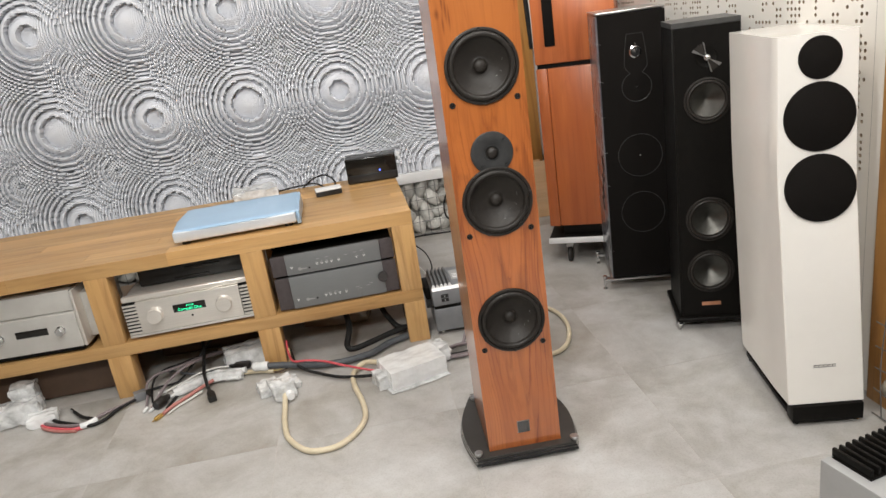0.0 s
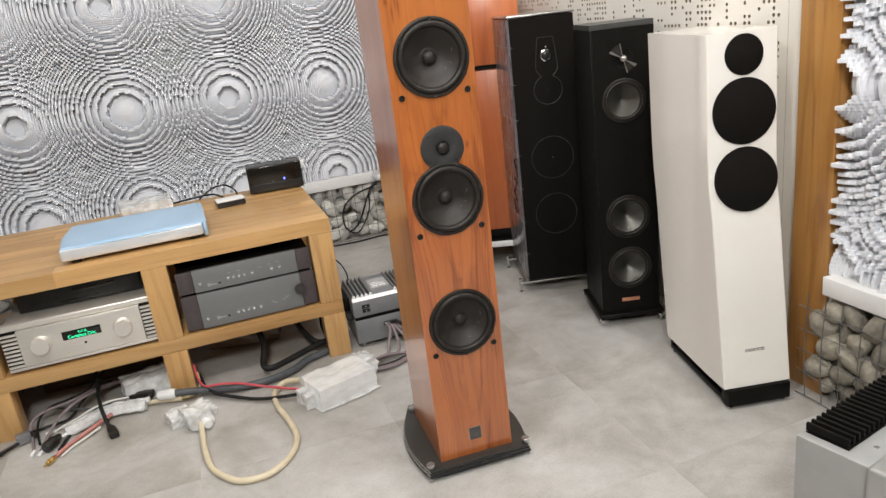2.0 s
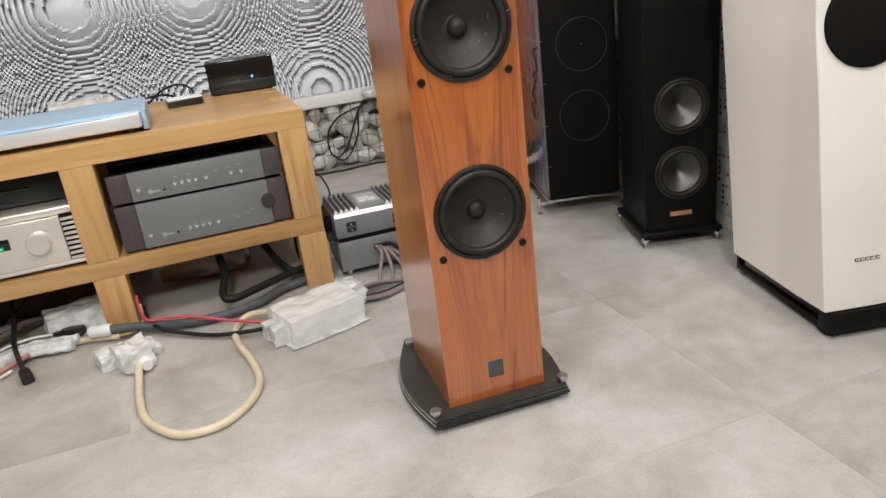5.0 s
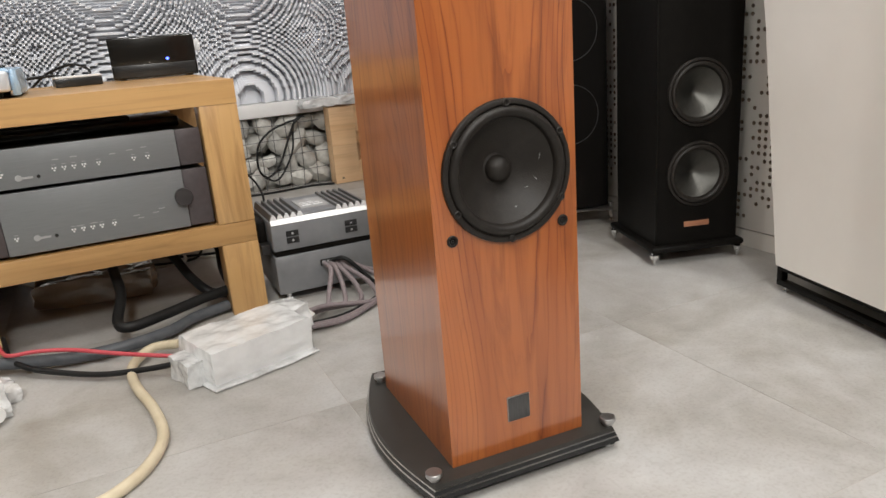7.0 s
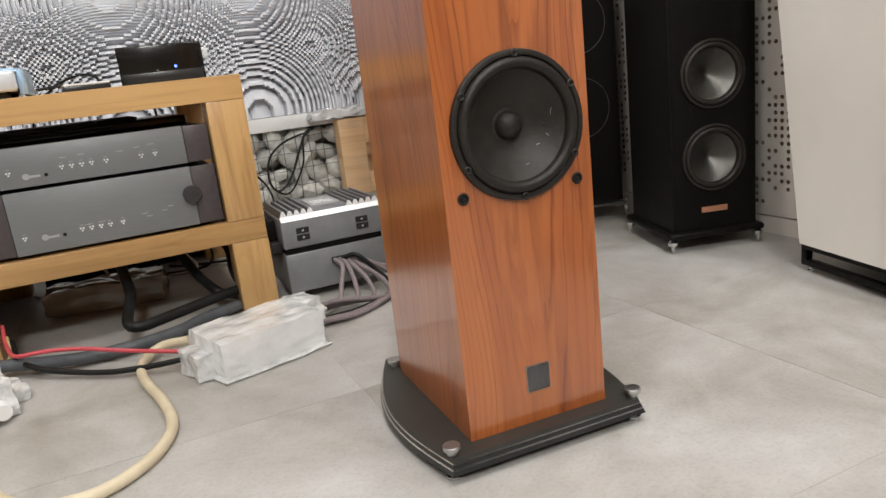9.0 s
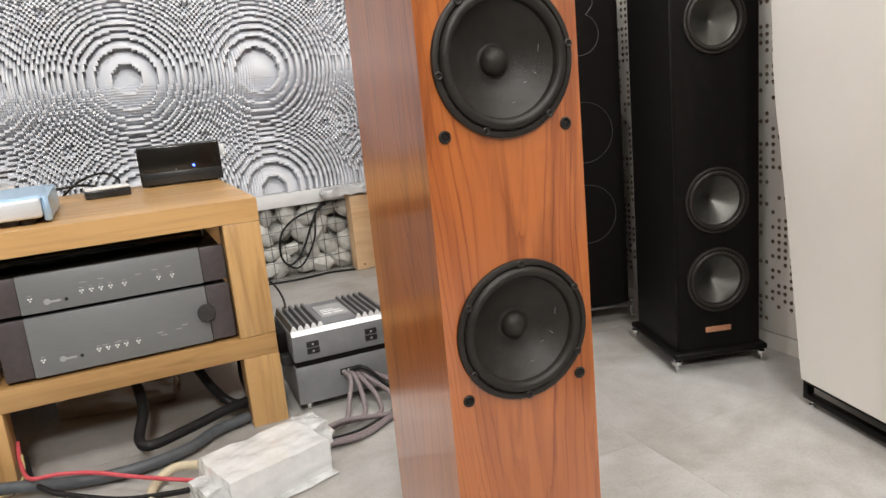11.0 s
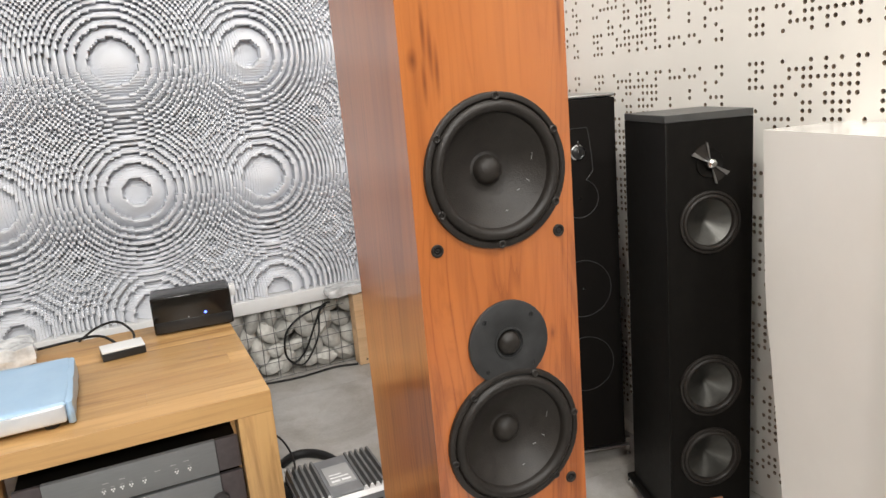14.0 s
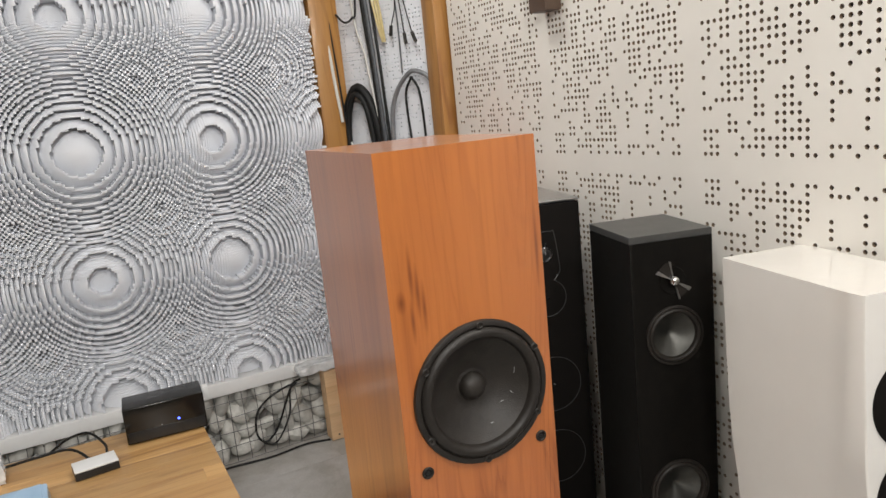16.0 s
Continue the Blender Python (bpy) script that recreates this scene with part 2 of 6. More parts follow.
TILE = stone_tile()
GROUT = plain("grout", grey(0.44, 0.07), grey(0.50, 0.07), 0.9)
PLASTER = plain("wall_paint", (0.47, 0.44, 0.40), (0.54, 0.51, 0.47), 0.85, scale=3, bump=0.1)
CEILING = plain("ceiling_paint", grey(0.78, 0.02), grey(0.82, 0.02), 0.9, scale=3)
FOAM = plain("white_foam", (0.79, 0.805, 0.845), (0.84, 0.855, 0.895), 0.8, scale=9, fine=600, bump=0.08)
RIM = plain("rim_paint", (0.76, 0.76, 0.76), (0.84, 0.84, 0.83), 0.55, scale=9)
PANEL = plain("panel_paint", (0.74, 0.705, 0.645), (0.79, 0.755, 0.695), 0.62, scale=4, fine=400, bump=0.06)
MDF_CORE = plain("fibreboard_core", (0.26, 0.195, 0.135), (0.33, 0.25, 0.175), 0.9, scale=200)
FLEECE = plain("dark_fleece", (0.02, 0.017, 0.014), (0.045, 0.038, 0.03), 0.95)
PEBBLE = plain("pebble", (0.46, 0.45, 0.415), (0.74, 0.73, 0.69), 0.75, scale=30, fine=300, bump=0.4, vary=0.25)
PEBBLES = plain("pebble_far", (0.36, 0.35, 0.32), (0.62, 0.61, 0.57), 0.75, scale=14, fine=300, bump=0.4)
WIRE = plain("galvanised_wire", grey(0.12), grey(0.2), 0.5, 0.5)
# top= paints the yellowish light on the upper front into the veneer
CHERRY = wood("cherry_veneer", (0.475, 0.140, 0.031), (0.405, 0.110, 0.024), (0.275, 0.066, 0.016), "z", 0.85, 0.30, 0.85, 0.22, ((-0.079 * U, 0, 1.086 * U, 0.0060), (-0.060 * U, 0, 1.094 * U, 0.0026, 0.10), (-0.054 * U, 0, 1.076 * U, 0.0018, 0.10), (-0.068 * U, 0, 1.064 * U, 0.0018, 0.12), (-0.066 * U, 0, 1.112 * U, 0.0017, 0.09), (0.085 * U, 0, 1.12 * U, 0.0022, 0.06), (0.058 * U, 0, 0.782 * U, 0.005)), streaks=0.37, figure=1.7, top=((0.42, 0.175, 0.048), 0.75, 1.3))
CHERRY_FAR = wood("red_cherry_veneer", (0.52, 0.145, 0.04), (0.45, 0.115, 0.032), (0.38, 0.09, 0.026), "z", 1.6, 0.36, 0.2, 0.2)
OAK = wood("oiled_oak", (0.60, 0.362, 0.148), (0.515, 0.293, 0.110), (0.39, 0.208, 0.072), "x", 1.1, 0.40, 0.15, 0.3, vary=0.15, streaks=0.36)
OAK_UP = wood("oiled_oak_upright", (0.60, 0.362, 0.148), (0.515, 0.293, 0.110), (0.39, 0.208, 0.072), "z", 1.1, 0.40, 0.15, 0.3, vary=0.08, streaks=0.36)
POST = wood("varnished_pine", (0.46, 0.23, 0.062), (0.39, 0.18, 0.046), (0.25, 0.10, 0.025), "z", 1.0, 0.38, 0.2, 0.4, vary=0.08)
CRATE = wood("raw_pine", (0.86, 0.59, 0.35), (0.81, 0.53, 0.29), (0.71, 0.42, 0.21), "x", 1.2, 0.6, 0.0, 0.25, vary=0.06, streaks=0.15)
BLACK = plain("black_lacquer", grey(0.012), grey(0.02), 0.30, scale=30, bump=0.05)
SATIN = plain("black_satin", (0.0045, 0.004, 0.0034), (0.0075, 0.0065, 0.0055), 0.46, scale=40, bump=0.12, shine=0.12)
# reflection on the black tower's satin top, set as a grey base colour
TOP_SHEEN = plain("dull_grey_top", (0.045, 0.045, 0.043), (0.062, 0.062, 0.06), 0.36, scale=25, bump=0.15)
RUBBER = plain("black_rubber", (0.014, 0.0115, 0.0095), (0.022, 0.018, 0.015), 0.46, shine=0.34, scale=60, fine=420, bump=0.45)
CONE = plain("paper_cone", (0.016, 0.013, 0.0105), (0.026, 0.021, 0.017), 0.50, shine=0.38, scale=70, fine=500, bump=0.5)
POLY = spun("grey_poly_cone", (0.085, 0.083, 0.075), 0.38)
PLATE = plain("tweeter_plate", grey(0.022), grey(0.032), 0.55, shine=0.4, scale=60, bump=0.3)
CHROME = plain("chrome", grey(0.62), grey(0.74), 0.16, 1.0, scale=40, bump=0.02, spread=0.05)
SMOKED = plain("smoked_acrylic", grey(0.022), grey(0.034), 0.12, scale=30, bump=0.02)
PLINTH = plain("satin_acrylic", (0.029, 0.027, 0.024), (0.040, 0.037, 0.033), 0.38, scale=30, bump=0.04)
STEEL = plain("brushed_steel", grey(0.42), grey(0.55), 0.3, 1.0, scale=30, stretch=(1, 30, 30), bump=0.1)
PEWTER = plain("pewter_badge", grey(0.10), grey(0.16), 0.4, 0.8, scale=40, stretch=(20, 1, 1))
WHITE = plain("white_lacquer", (0.80, 0.765, 0.71), (0.84, 0.805, 0.75), 0.20, scale=5, bump=0.02, coat=0.5)
CLOTH = plain("black_grille_cloth", (0.005, 0.004, 0.0034), (0.0085, 0.007, 0.006), 0.9, scale=300, fine=1200, bump=0.6, shine=0.15)
COPPER = plain("copper_badge", (0.62, 0.27, 0.16), (0.7, 0.34, 0.2), 0.4, 0.6, scale=60)
HIDE = plain("wrapped_grey_side", (0.05, 0.05, 0.06), (0.19, 0.185, 0.205), 0.28, scale=22, fine=120, bump=0.6, stretch=(1, 1, 0.35), coat=0.3)
GUNMETAL = plain("gunmetal_front", (0.205, 0.213, 0.218), (0.24, 0.248, 0.252), 0.45, 0.3, scale=20, stretch=(1, 1, 40), bump=0.08)
CHEEK = plain("dark_cheek", (0.075, 0.062, 0.064), (0.095, 0.08, 0.082), 0.42, 0.25, scale=60)
SILVER = plain("silver_front", (0.72, 0.685, 0.635), (0.79, 0.755, 0.705), 0.34, 0.55, scale=15, stretch=(1, 20, 20), bump=0.05)
SILVER_CASE = plain("silver_case", (0.58, 0.565, 0.53), (0.64, 0.625, 0.59), 0.42, 0.4, scale=12, bump=0.1)
AMP_METAL = plain("satin_amp_metal", (0.36, 0.36, 0.355), (0.42, 0.42, 0.415), 0.42, 0.4, scale=14, bump=0.1)
GLASS_BLACK = plain("black_display", (0.009, 0.008, 0.007), (0.013, 0.012, 0.010), 0.16, scale=20, bump=0.0)
LEGEND = plain("printed_legend", grey(0.34), grey(0.42), 0.6)
FAINT = plain("faint_legend", grey(0.36), grey(0.42), 0.5)
DIM = plain("dim_trim", grey(0.05), grey(0.08), 0.4, 0.5)
EAST_PEBBLE = plain("brown_pebble", (0.16, 0.142, 0.112), (0.36, 0.33, 0.27), 0.75, scale=30, fine=300, bump=0.4, vary=0.35)
LAMP_KEY = plain("steel_key", grey(0.82), grey(0.9), 0.3, 0.1)
KNOB = plain("dark_knob", (0.040, 0.036, 0.036), (0.055, 0.05, 0.05), 0.4, 0.2, scale=60)
GREEN = glow("green_display", (0.02, 0.75, 0.32), 1.6)
BLUE_LED = glow("blue_led", (0.07, 0.13, 1.0), 5.0)
BLUE_FILM = plain("blue_film", (0.34, 0.52, 0.72), (0.42, 0.60, 0.79), 0.32, scale=8, fine=60, bump=0.35, coat=0.3)
PALE = plain("pale_alloy", (0.66, 0.70, 0.75), (0.74, 0.78, 0.82), 0.36, 0.3, scale=12, fine=90, bump=0.25)
WRAP = bubble("bubble_wrap", (0.86, 0.87, 0.87), 0.4)
WRAP_BROWN = bubble("bubble_wrap_on_brown", (0.34, 0.27, 0.20))
WRAP_BEIGE = bubble("bubble_wrap_on_beige", (0.88, 0.89, 0.89))
CREAM = plain("cream_cable", (0.62, 0.53, 0.37), (0.72, 0.63, 0.46), 0.45, scale=25, bump=0.1)
BLACK_CABLE = plain("black_cable", grey(0.008), grey(0.016), 0.5, scale=40, shine=0.3)
GREY_CABLE = plain("grey_cable", (0.065, 0.072, 0.082), (0.105, 0.112, 0.122), 0.5, scale=40)
MAUVE = plain("braided_cable", (0.18, 0.145, 0.15), (0.26, 0.215, 0.22), 0.6, scale=160, bump=0.6)
RED = plain("red_cable", (0.58, 0.07, 0.09), (0.66, 0.11, 0.13), 0.4, scale=40)
PINK = plain("copper_pink_cable", (0.42, 0.15, 0.13), (0.52, 0.24, 0.21), 0.4, scale=60)
WHITE_CABLE = plain("white_cable", (0.66, 0.65, 0.61), (0.74, 0.73, 0.69), 0.45, scale=40)
CLEAR_CABLE = plain("clear_gold_cable", (0.55, 0.42, 0.16), (0.66, 0.56, 0.30), 0.3, scale=60, coat=0.5)
GOLD = plain("gold_plug", (0.75, 0.50, 0.16), (0.82, 0.58, 0.22), 0.25, 1.0, scale=40)
BROWN = plain("brown_box", (0.075, 0.045, 0.03), (0.11, 0.068, 0.045), 0.55)
BRONZE = plain("fin_alloy", grey(0.17), grey(0.22), 0.40, 0.5, scale=30, bump=0.05)
CASE_GREY = plain("grey_case", (0.21, 0.215, 0.225), (0.26, 0.265, 0.275), 0.42, 0.35, scale=20, bump=0.1)
# near-white for the light caught by chamfer and ridge ends; also for print
BRIGHT = plain("milled_edge", grey(0.84), grey(0.9), 0.35, 0.15, scale=30)


# ---- building blocks ----
def box(bm, x0, x1, y0, y1, z0, z1, bev=0.0, seg=2, m=None):
    r = bmesh.ops.create_cube(bm, size=1.0, matrix=Matrix.Translation(((x0 + x1) / 2, (y0 + y1) / 2, (z0 + z1) / 2)) @ Matrix.Diagonal((x1 - x0, y1 - y0, z1 - z0, 1)))
    vs = r["verts"]
    if bev:
        es = list({e for v in vs for e in v.link_edges})
        out = bmesh.ops.bevel(bm, geom=es, offset=bev, segments=seg, affect="EDGES", profile=0.5)
        vs = out["verts"] if not vs[0].is_valid else list({v for f in out["faces"] for v in f.verts} | {v for v in vs if v.is_valid})
    if m is not None:
        bmesh.ops.transform(bm, matrix=m, verts=[v for v in vs if v.is_valid])
    return bm


def lathe(bm, profile, m=None, seg=48):
    """Turns (radius, height) pairs about z."""
    rings = []
    m = m or Matrix.Identity(4)
    for r, h in profile:
        if r < 1e-6:
            rings.append([bm.verts.new(m @ Vector((0, 0, h)))])
        else:
            rings.append([bm.verts.new(m @ Vector((r * math.cos(2 * math.pi * k / seg), r * math.sin(2 * math.pi * k / seg), h))) for k in range(seg)])
    for a, b in zip(rings, rings[1:]):
        for k in range(seg):
            q = [a[k % len(a)], a[(k + 1) % len(a)], b[(k + 1) % len(b)], b[k % len(b)]]
            q = [v for n, v in enumerate(q) if v not in q[:n]]
            if len(q) > 2:
                bm.faces.new(q)
    return bm


def disc(bm, r, h, m=None, seg=32, bev=0.001):
    return lathe(bm, [(0, 0), (r, 0), (r, h - bev), (r - bev, h), (0, h)], m, seg)


def facing(x, y, z):
    """Turns +z of a turned shape to face -y at a place."""
    return Matrix.Translation((x, y, z)) @ Matrix.Rotation(math.pi / 2, 4, "X")


def curve(points, steps=8):
    """Points of a smooth line through the given ones."""
    p = [Vector(q) for q in points]
    p = [2 * p[0] - p[1]] + p + [2 * p[-1] - p[-2]]
    out = []
    for a, b, c, d in zip(p, p[1:], p[2:], p[3:]):
        for k in range(steps):
            t = k / steps
            out.append(0.5 * (2 * b + (c - a) * t + (2 * a - 5 * b + 4 * c - d) * t * t + (3 * b - a - 3 * c + d) * t**3))
    return out + [p[-2]]


def tube(bm, points, r, seg=10, steps=8):
    line, rings, side = curve(points, steps), [], None
    for n, q in enumerate(line):
        ahead = (line[min(n + 1, len(line) - 1)] - line[max(n - 1, 0)]).normalized()
        if side is None:
            side = ahead.orthogonal().normalized()
        side = (side - ahead * side.dot(ahead)).normalized()
        up = ahead.cross(side)
        rings.append([bm.verts.new(q + r * (side * math.cos(2 * math.pi * k / seg) + up * math.sin(2 * math.pi * k / seg))) for k in range(seg)])
    for a, b in zip(rings, rings[1:]):
        for k in range(seg):
            bm.faces.new((a[k], a[(k + 1) % seg], b[(k + 1) % seg], b[k]))
    bm.faces.new(rings[0][::-1]), bm.faces.new(rings[-1])
    return bm


def prism(bm, outline, z0, z1, m=None):
    """An outline (x, y) drawn up from z0 to z1."""
    m = m or Matrix.Identity(4)
    lo = [bm.verts.new(m @ Vector((x, y, z0))) for x, y in outline]
    hi = [bm.verts.new(m @ Vector((x, y, z1))) for x, y in outline]
    bm.faces.new(lo[::-1]), bm.faces.new(hi)
    for k in range(len(lo)):
        j = (k + 1) % len(lo)
        bm.faces.new((lo[k], lo[j], hi[j], hi[k]))
    return bm


def lump(bm, x0, x1, y0, y1, z0, z1, wob=0.006, cuts=7, seed=0, m=None):
    """A box under crumpled film."""
    part_bm = bmesh.new()
    bmesh.ops.create_cube(part_bm, size=1.0)
    bmesh.ops.subdivide_edges(part_bm, edges=part_bm.edges[:], cuts=cuts + 6, use_grid_fill=True)
    c, h = Vector(((x0 + x1) / 2, (y0 + y1) / 2, (z0 + z1) / 2)), Vector(((x1 - x0) / 2, (y1 - y0) / 2, (z1 - z0) / 2))
    made = {}
    for v in part_bm.verts:
        p = 2 * v.co
        q = p.normalized() * 1.1
        p = p.lerp(q, 0.16)
        w = Vector((p.x * h.x, p.y * h.y, p.z * h.z))
        nz = noise.noise_vector(w * 30 + Vector((seed * 7.1, 3.3, 1.7))) * wob * 0.8 + noise.noise_vector(w * 85 + Vector((seed, 0, 0))) * wob * 0.35
        w = w + nz + c
        w.z = max(w.z, z0)
        made[v] = bm.verts.new(m @ w if m is not None else w)
    for f in part_bm.faces:
        bm.faces.new([made[v] for v in f.verts])
    part_bm.free()
    return bm


def finish(me, smooth=True):
    if smooth:
        me.shade_smooth()
        me.set_sharp_from_angle(angle=radians(38))


def thing(name, label, category, x=0.0, y=0.0, z=0.0, yaw=0.0, group="", kind=""):
    ob = new(name)
    ob.empty_display_size = 0.05
    ob.location, ob.rotation_euler = (x * U, y * U, z * U), (0, 0, radians(yaw))
    return tagged(ob, label, category, group, kind)


def mesh_of(name, bm, material, smooth=True):
    bmesh.ops.recalc_face_normals(bm, faces=bm.faces[:])
    me = bpy.data.meshes.new(name)
    bmesh.ops.scale(bm, vec=(U, U, U), verts=bm.verts[:])
    bm.to_mesh(me)
    bm.free()
    me.materials.append(material)
    finish(me, smooth)
    return me


def part(name, bm, material, parent, label="", kind=""):
    ob = new(name, mesh_of(name, bm, material))
    ob.parent = parent
    return tagged(ob, label, kind=kind)


def solo(name, bm, material, label, category, group="", kind=""):
    return tagged(new(name, mesh_of(name, bm, material)), label, category, group, kind)


def again(ob, x, y, z, parent, rot=(0, 0, 0), size=(1, 1, 1)):
    """Another piece on the same mesh."""
    o = new(ob.name.split(".")[0], ob.data)
    o.parent, o.location, o.rotation_euler, o.scale = parent, (x * U, y * U, z * U), rot, size
    return o


def B(*a, **k):
    return box(bmesh.new(), *a, **k)


# ---- the room ----
solo("ceiling", B(-4.8, 1.5, -6.1, 3.95, 2.42, 2.52), CEILING, "plain white painted ceiling over the showroom", "ceiling", kind="structure")
solo("wall_north", B(-4.8, 1.5, 3.72, 3.85, 0, 2.42), PLASTER, "cream painted wall behind the diffuser", "wall", kind="structure")
solo("wall_south", B(-4.8, 1.5, -6.1, -6.0, 0, 2.42), PLASTER, "plain cream painted wall", "wall", kind="structure")
solo("wall_west", B(-4.8, -4.7, -6.0, 3.72, 0, 2.42), PLASTER, "plain cream painted wall", "wall", kind="structure")
solo("wall_east", B(1.25, 1.38, -6.0, 3.72, 0, 2.42), PLASTER, "cream painted wall behind perforated boards", "wall", kind="structure")
ground = solo("floor", B(-4.8, 1.5, -6.1, 3.95, -0.12, -0.0006), GROUT, "floor of large grey stone-look tiles", "floor", kind="structure")


def floor_tiles():
    a, first = 0.52, None
    for i in range(-9, 4):
        for j in range(-14, 6):
            x0, y0 = -0.355 + a * i, 1.27 + a * j
            if x0 > 1.24 or x0 < -4.9 or y0 > 3.7 or y0 < -6.0:
                continue
            if first is None:
                first = part("tile", B(0, a - 0.0012, 0, a - 0.0012, -0.0006, 0.0, 0.0002, 1), TILE, ground)
                first.location = (x0 * U, y0 * U, 0)
            else:
                again(first, x0, y0, 0, ground)


floor_tiles()


# ---- stepped diffusers ----
def stepped_field(u0, u1, v0, v1, cu, cv, depth, s=0.4425 / 51):
    """Square rods whose lengths follow a quadratic residue. u to the right, v up, w out of the wall."""
    iu, iv = np.arange(round((u0 - cu) / s), round((u1 - cu) / s)), np.arange(round((v0 - cv) / s), round((v1 - cv) / s))
    I, J = np.meshgrid(iu, iv)
    ph = 0.81 - (I**2 + J**2) / 102.0
    h = (0.06 + 0.94 * np.mod(ph, 1.0)) * depth
    X, Z = cu + I * s, cv + J * s
    quads = []

    def quad(*corners):
        quads.append(np.stack([np.stack(np.broadcast_arrays(*q), -1).reshape(-1, 3) for q in corners], 1))

    quad((X, Z, h), (X + s, Z, h), (X + s, Z + s, h), (X, Z + s, h))
    east_of = np.concatenate([h[:, 1:], np.zeros((len(h), 1))], 1)
    above = np.concatenate([h[1:], np.zeros((1, h.shape[1]))], 0)
    quad((X + s, Z, h), (X + s, Z, east_of), (X + s, Z + s, east_of), (X + s, Z + s, h))
    quad((X, Z + s, h), (X + s, Z + s, h), (X + s, Z + s, above), (X, Z + s, above))
    quad((X[:, 0], Z[:, 0], 0.0), (X[:, 0], Z[:, 0], h[:, 0]), (X[:, 0], Z[:, 0] + s, h[:, 0]), (X[:, 0], Z[:, 0] + s, 0.0))
    quad((X[0], Z[0], 0.0), (X[0] + s, Z[0], 0.0), (X[0] + s, Z[0], h[0]), (X[0], Z[0], h[0]))
    return np.concatenate(quads)


def diffuser(label, span, rise, centre, place, depth=0.061):
    """place maps (u, v, w) into the room."""
    ob = thing("acoustic_diffuser", label, "diffuser", group="stepped wall diffusers")
    quads = stepped_field(*span, *rise, *centre, depth)
    u, v, w = quads.reshape(-1, 3).T
    spots = np.stack(np.broadcast_arrays(*place(u, v, w)), -1) * U
    me = bpy.data.meshes.new("stepped_relief")
    me.vertices.add(len(spots)), me.loops.add(len(spots)), me.polygons.add(len(quads))
    me.vertices.foreach_set("co", spots.ravel())
    me.loops.foreach_set("vertex_index", np.arange(len(spots)))
    me.polygons.foreach_set("loop_start", np.arange(len(quads)) * 4)
    me.update(calc_edges=True)
    me.materials.append(FOAM)
    rods = new("stepped_relief", me)
    rods.parent = ob
    tagged(rods, "white foam rods of stepped length", kind="stuff")
    return ob


north = diffuser("large white stepped foam diffuser with ring pattern", (-1.95, 0.862), (0.335, 2.15), (0.433, 0.795), lambda u, v, w: (u, 3.626 - w, v), 0.072)
part("backing", B(-1.96, 0.855, 3.6265, 3.712, 0.335, 2.15), FOAM, north)
part("bottom_rail", B(-1.96, 0.86, 3.552, 3.715, 0.283, 0.333, 0.002), RIM, north, "white painted rail")
east = diffuser("tall white stepped foam diffuser on the side wall", (0.10, 1.318), (0.347, 1.75), (0.87, 0.795), lambda u, v, w: (1.247 - w, u, v), 0.075)
part("bottom_rail", B(1.158, 1.247, 0.10, 1.312, 0.300, 0.346, 0.002), RIM, east, "white painted rail")


# ---- gabions ----
def pebble_mesh(seed):
    bm = bmesh.new()
    bmesh.ops.create_icosphere(bm, subdivisions=2, radius=1.0)
    for v in bm.verts:
        p = v.co.copy()
        v.co = p * (1 + 0.30 * noise.noise(p * 1.1 + Vector((seed * 5.3, 0, 0))) + 0.04 * noise.noise(p * 3.1 + Vector((0, seed, 0))))
        v.co = Vector((v.co.x * 0.046, v.co.y * 0.030, v.co.z * 0.030))
    return bm


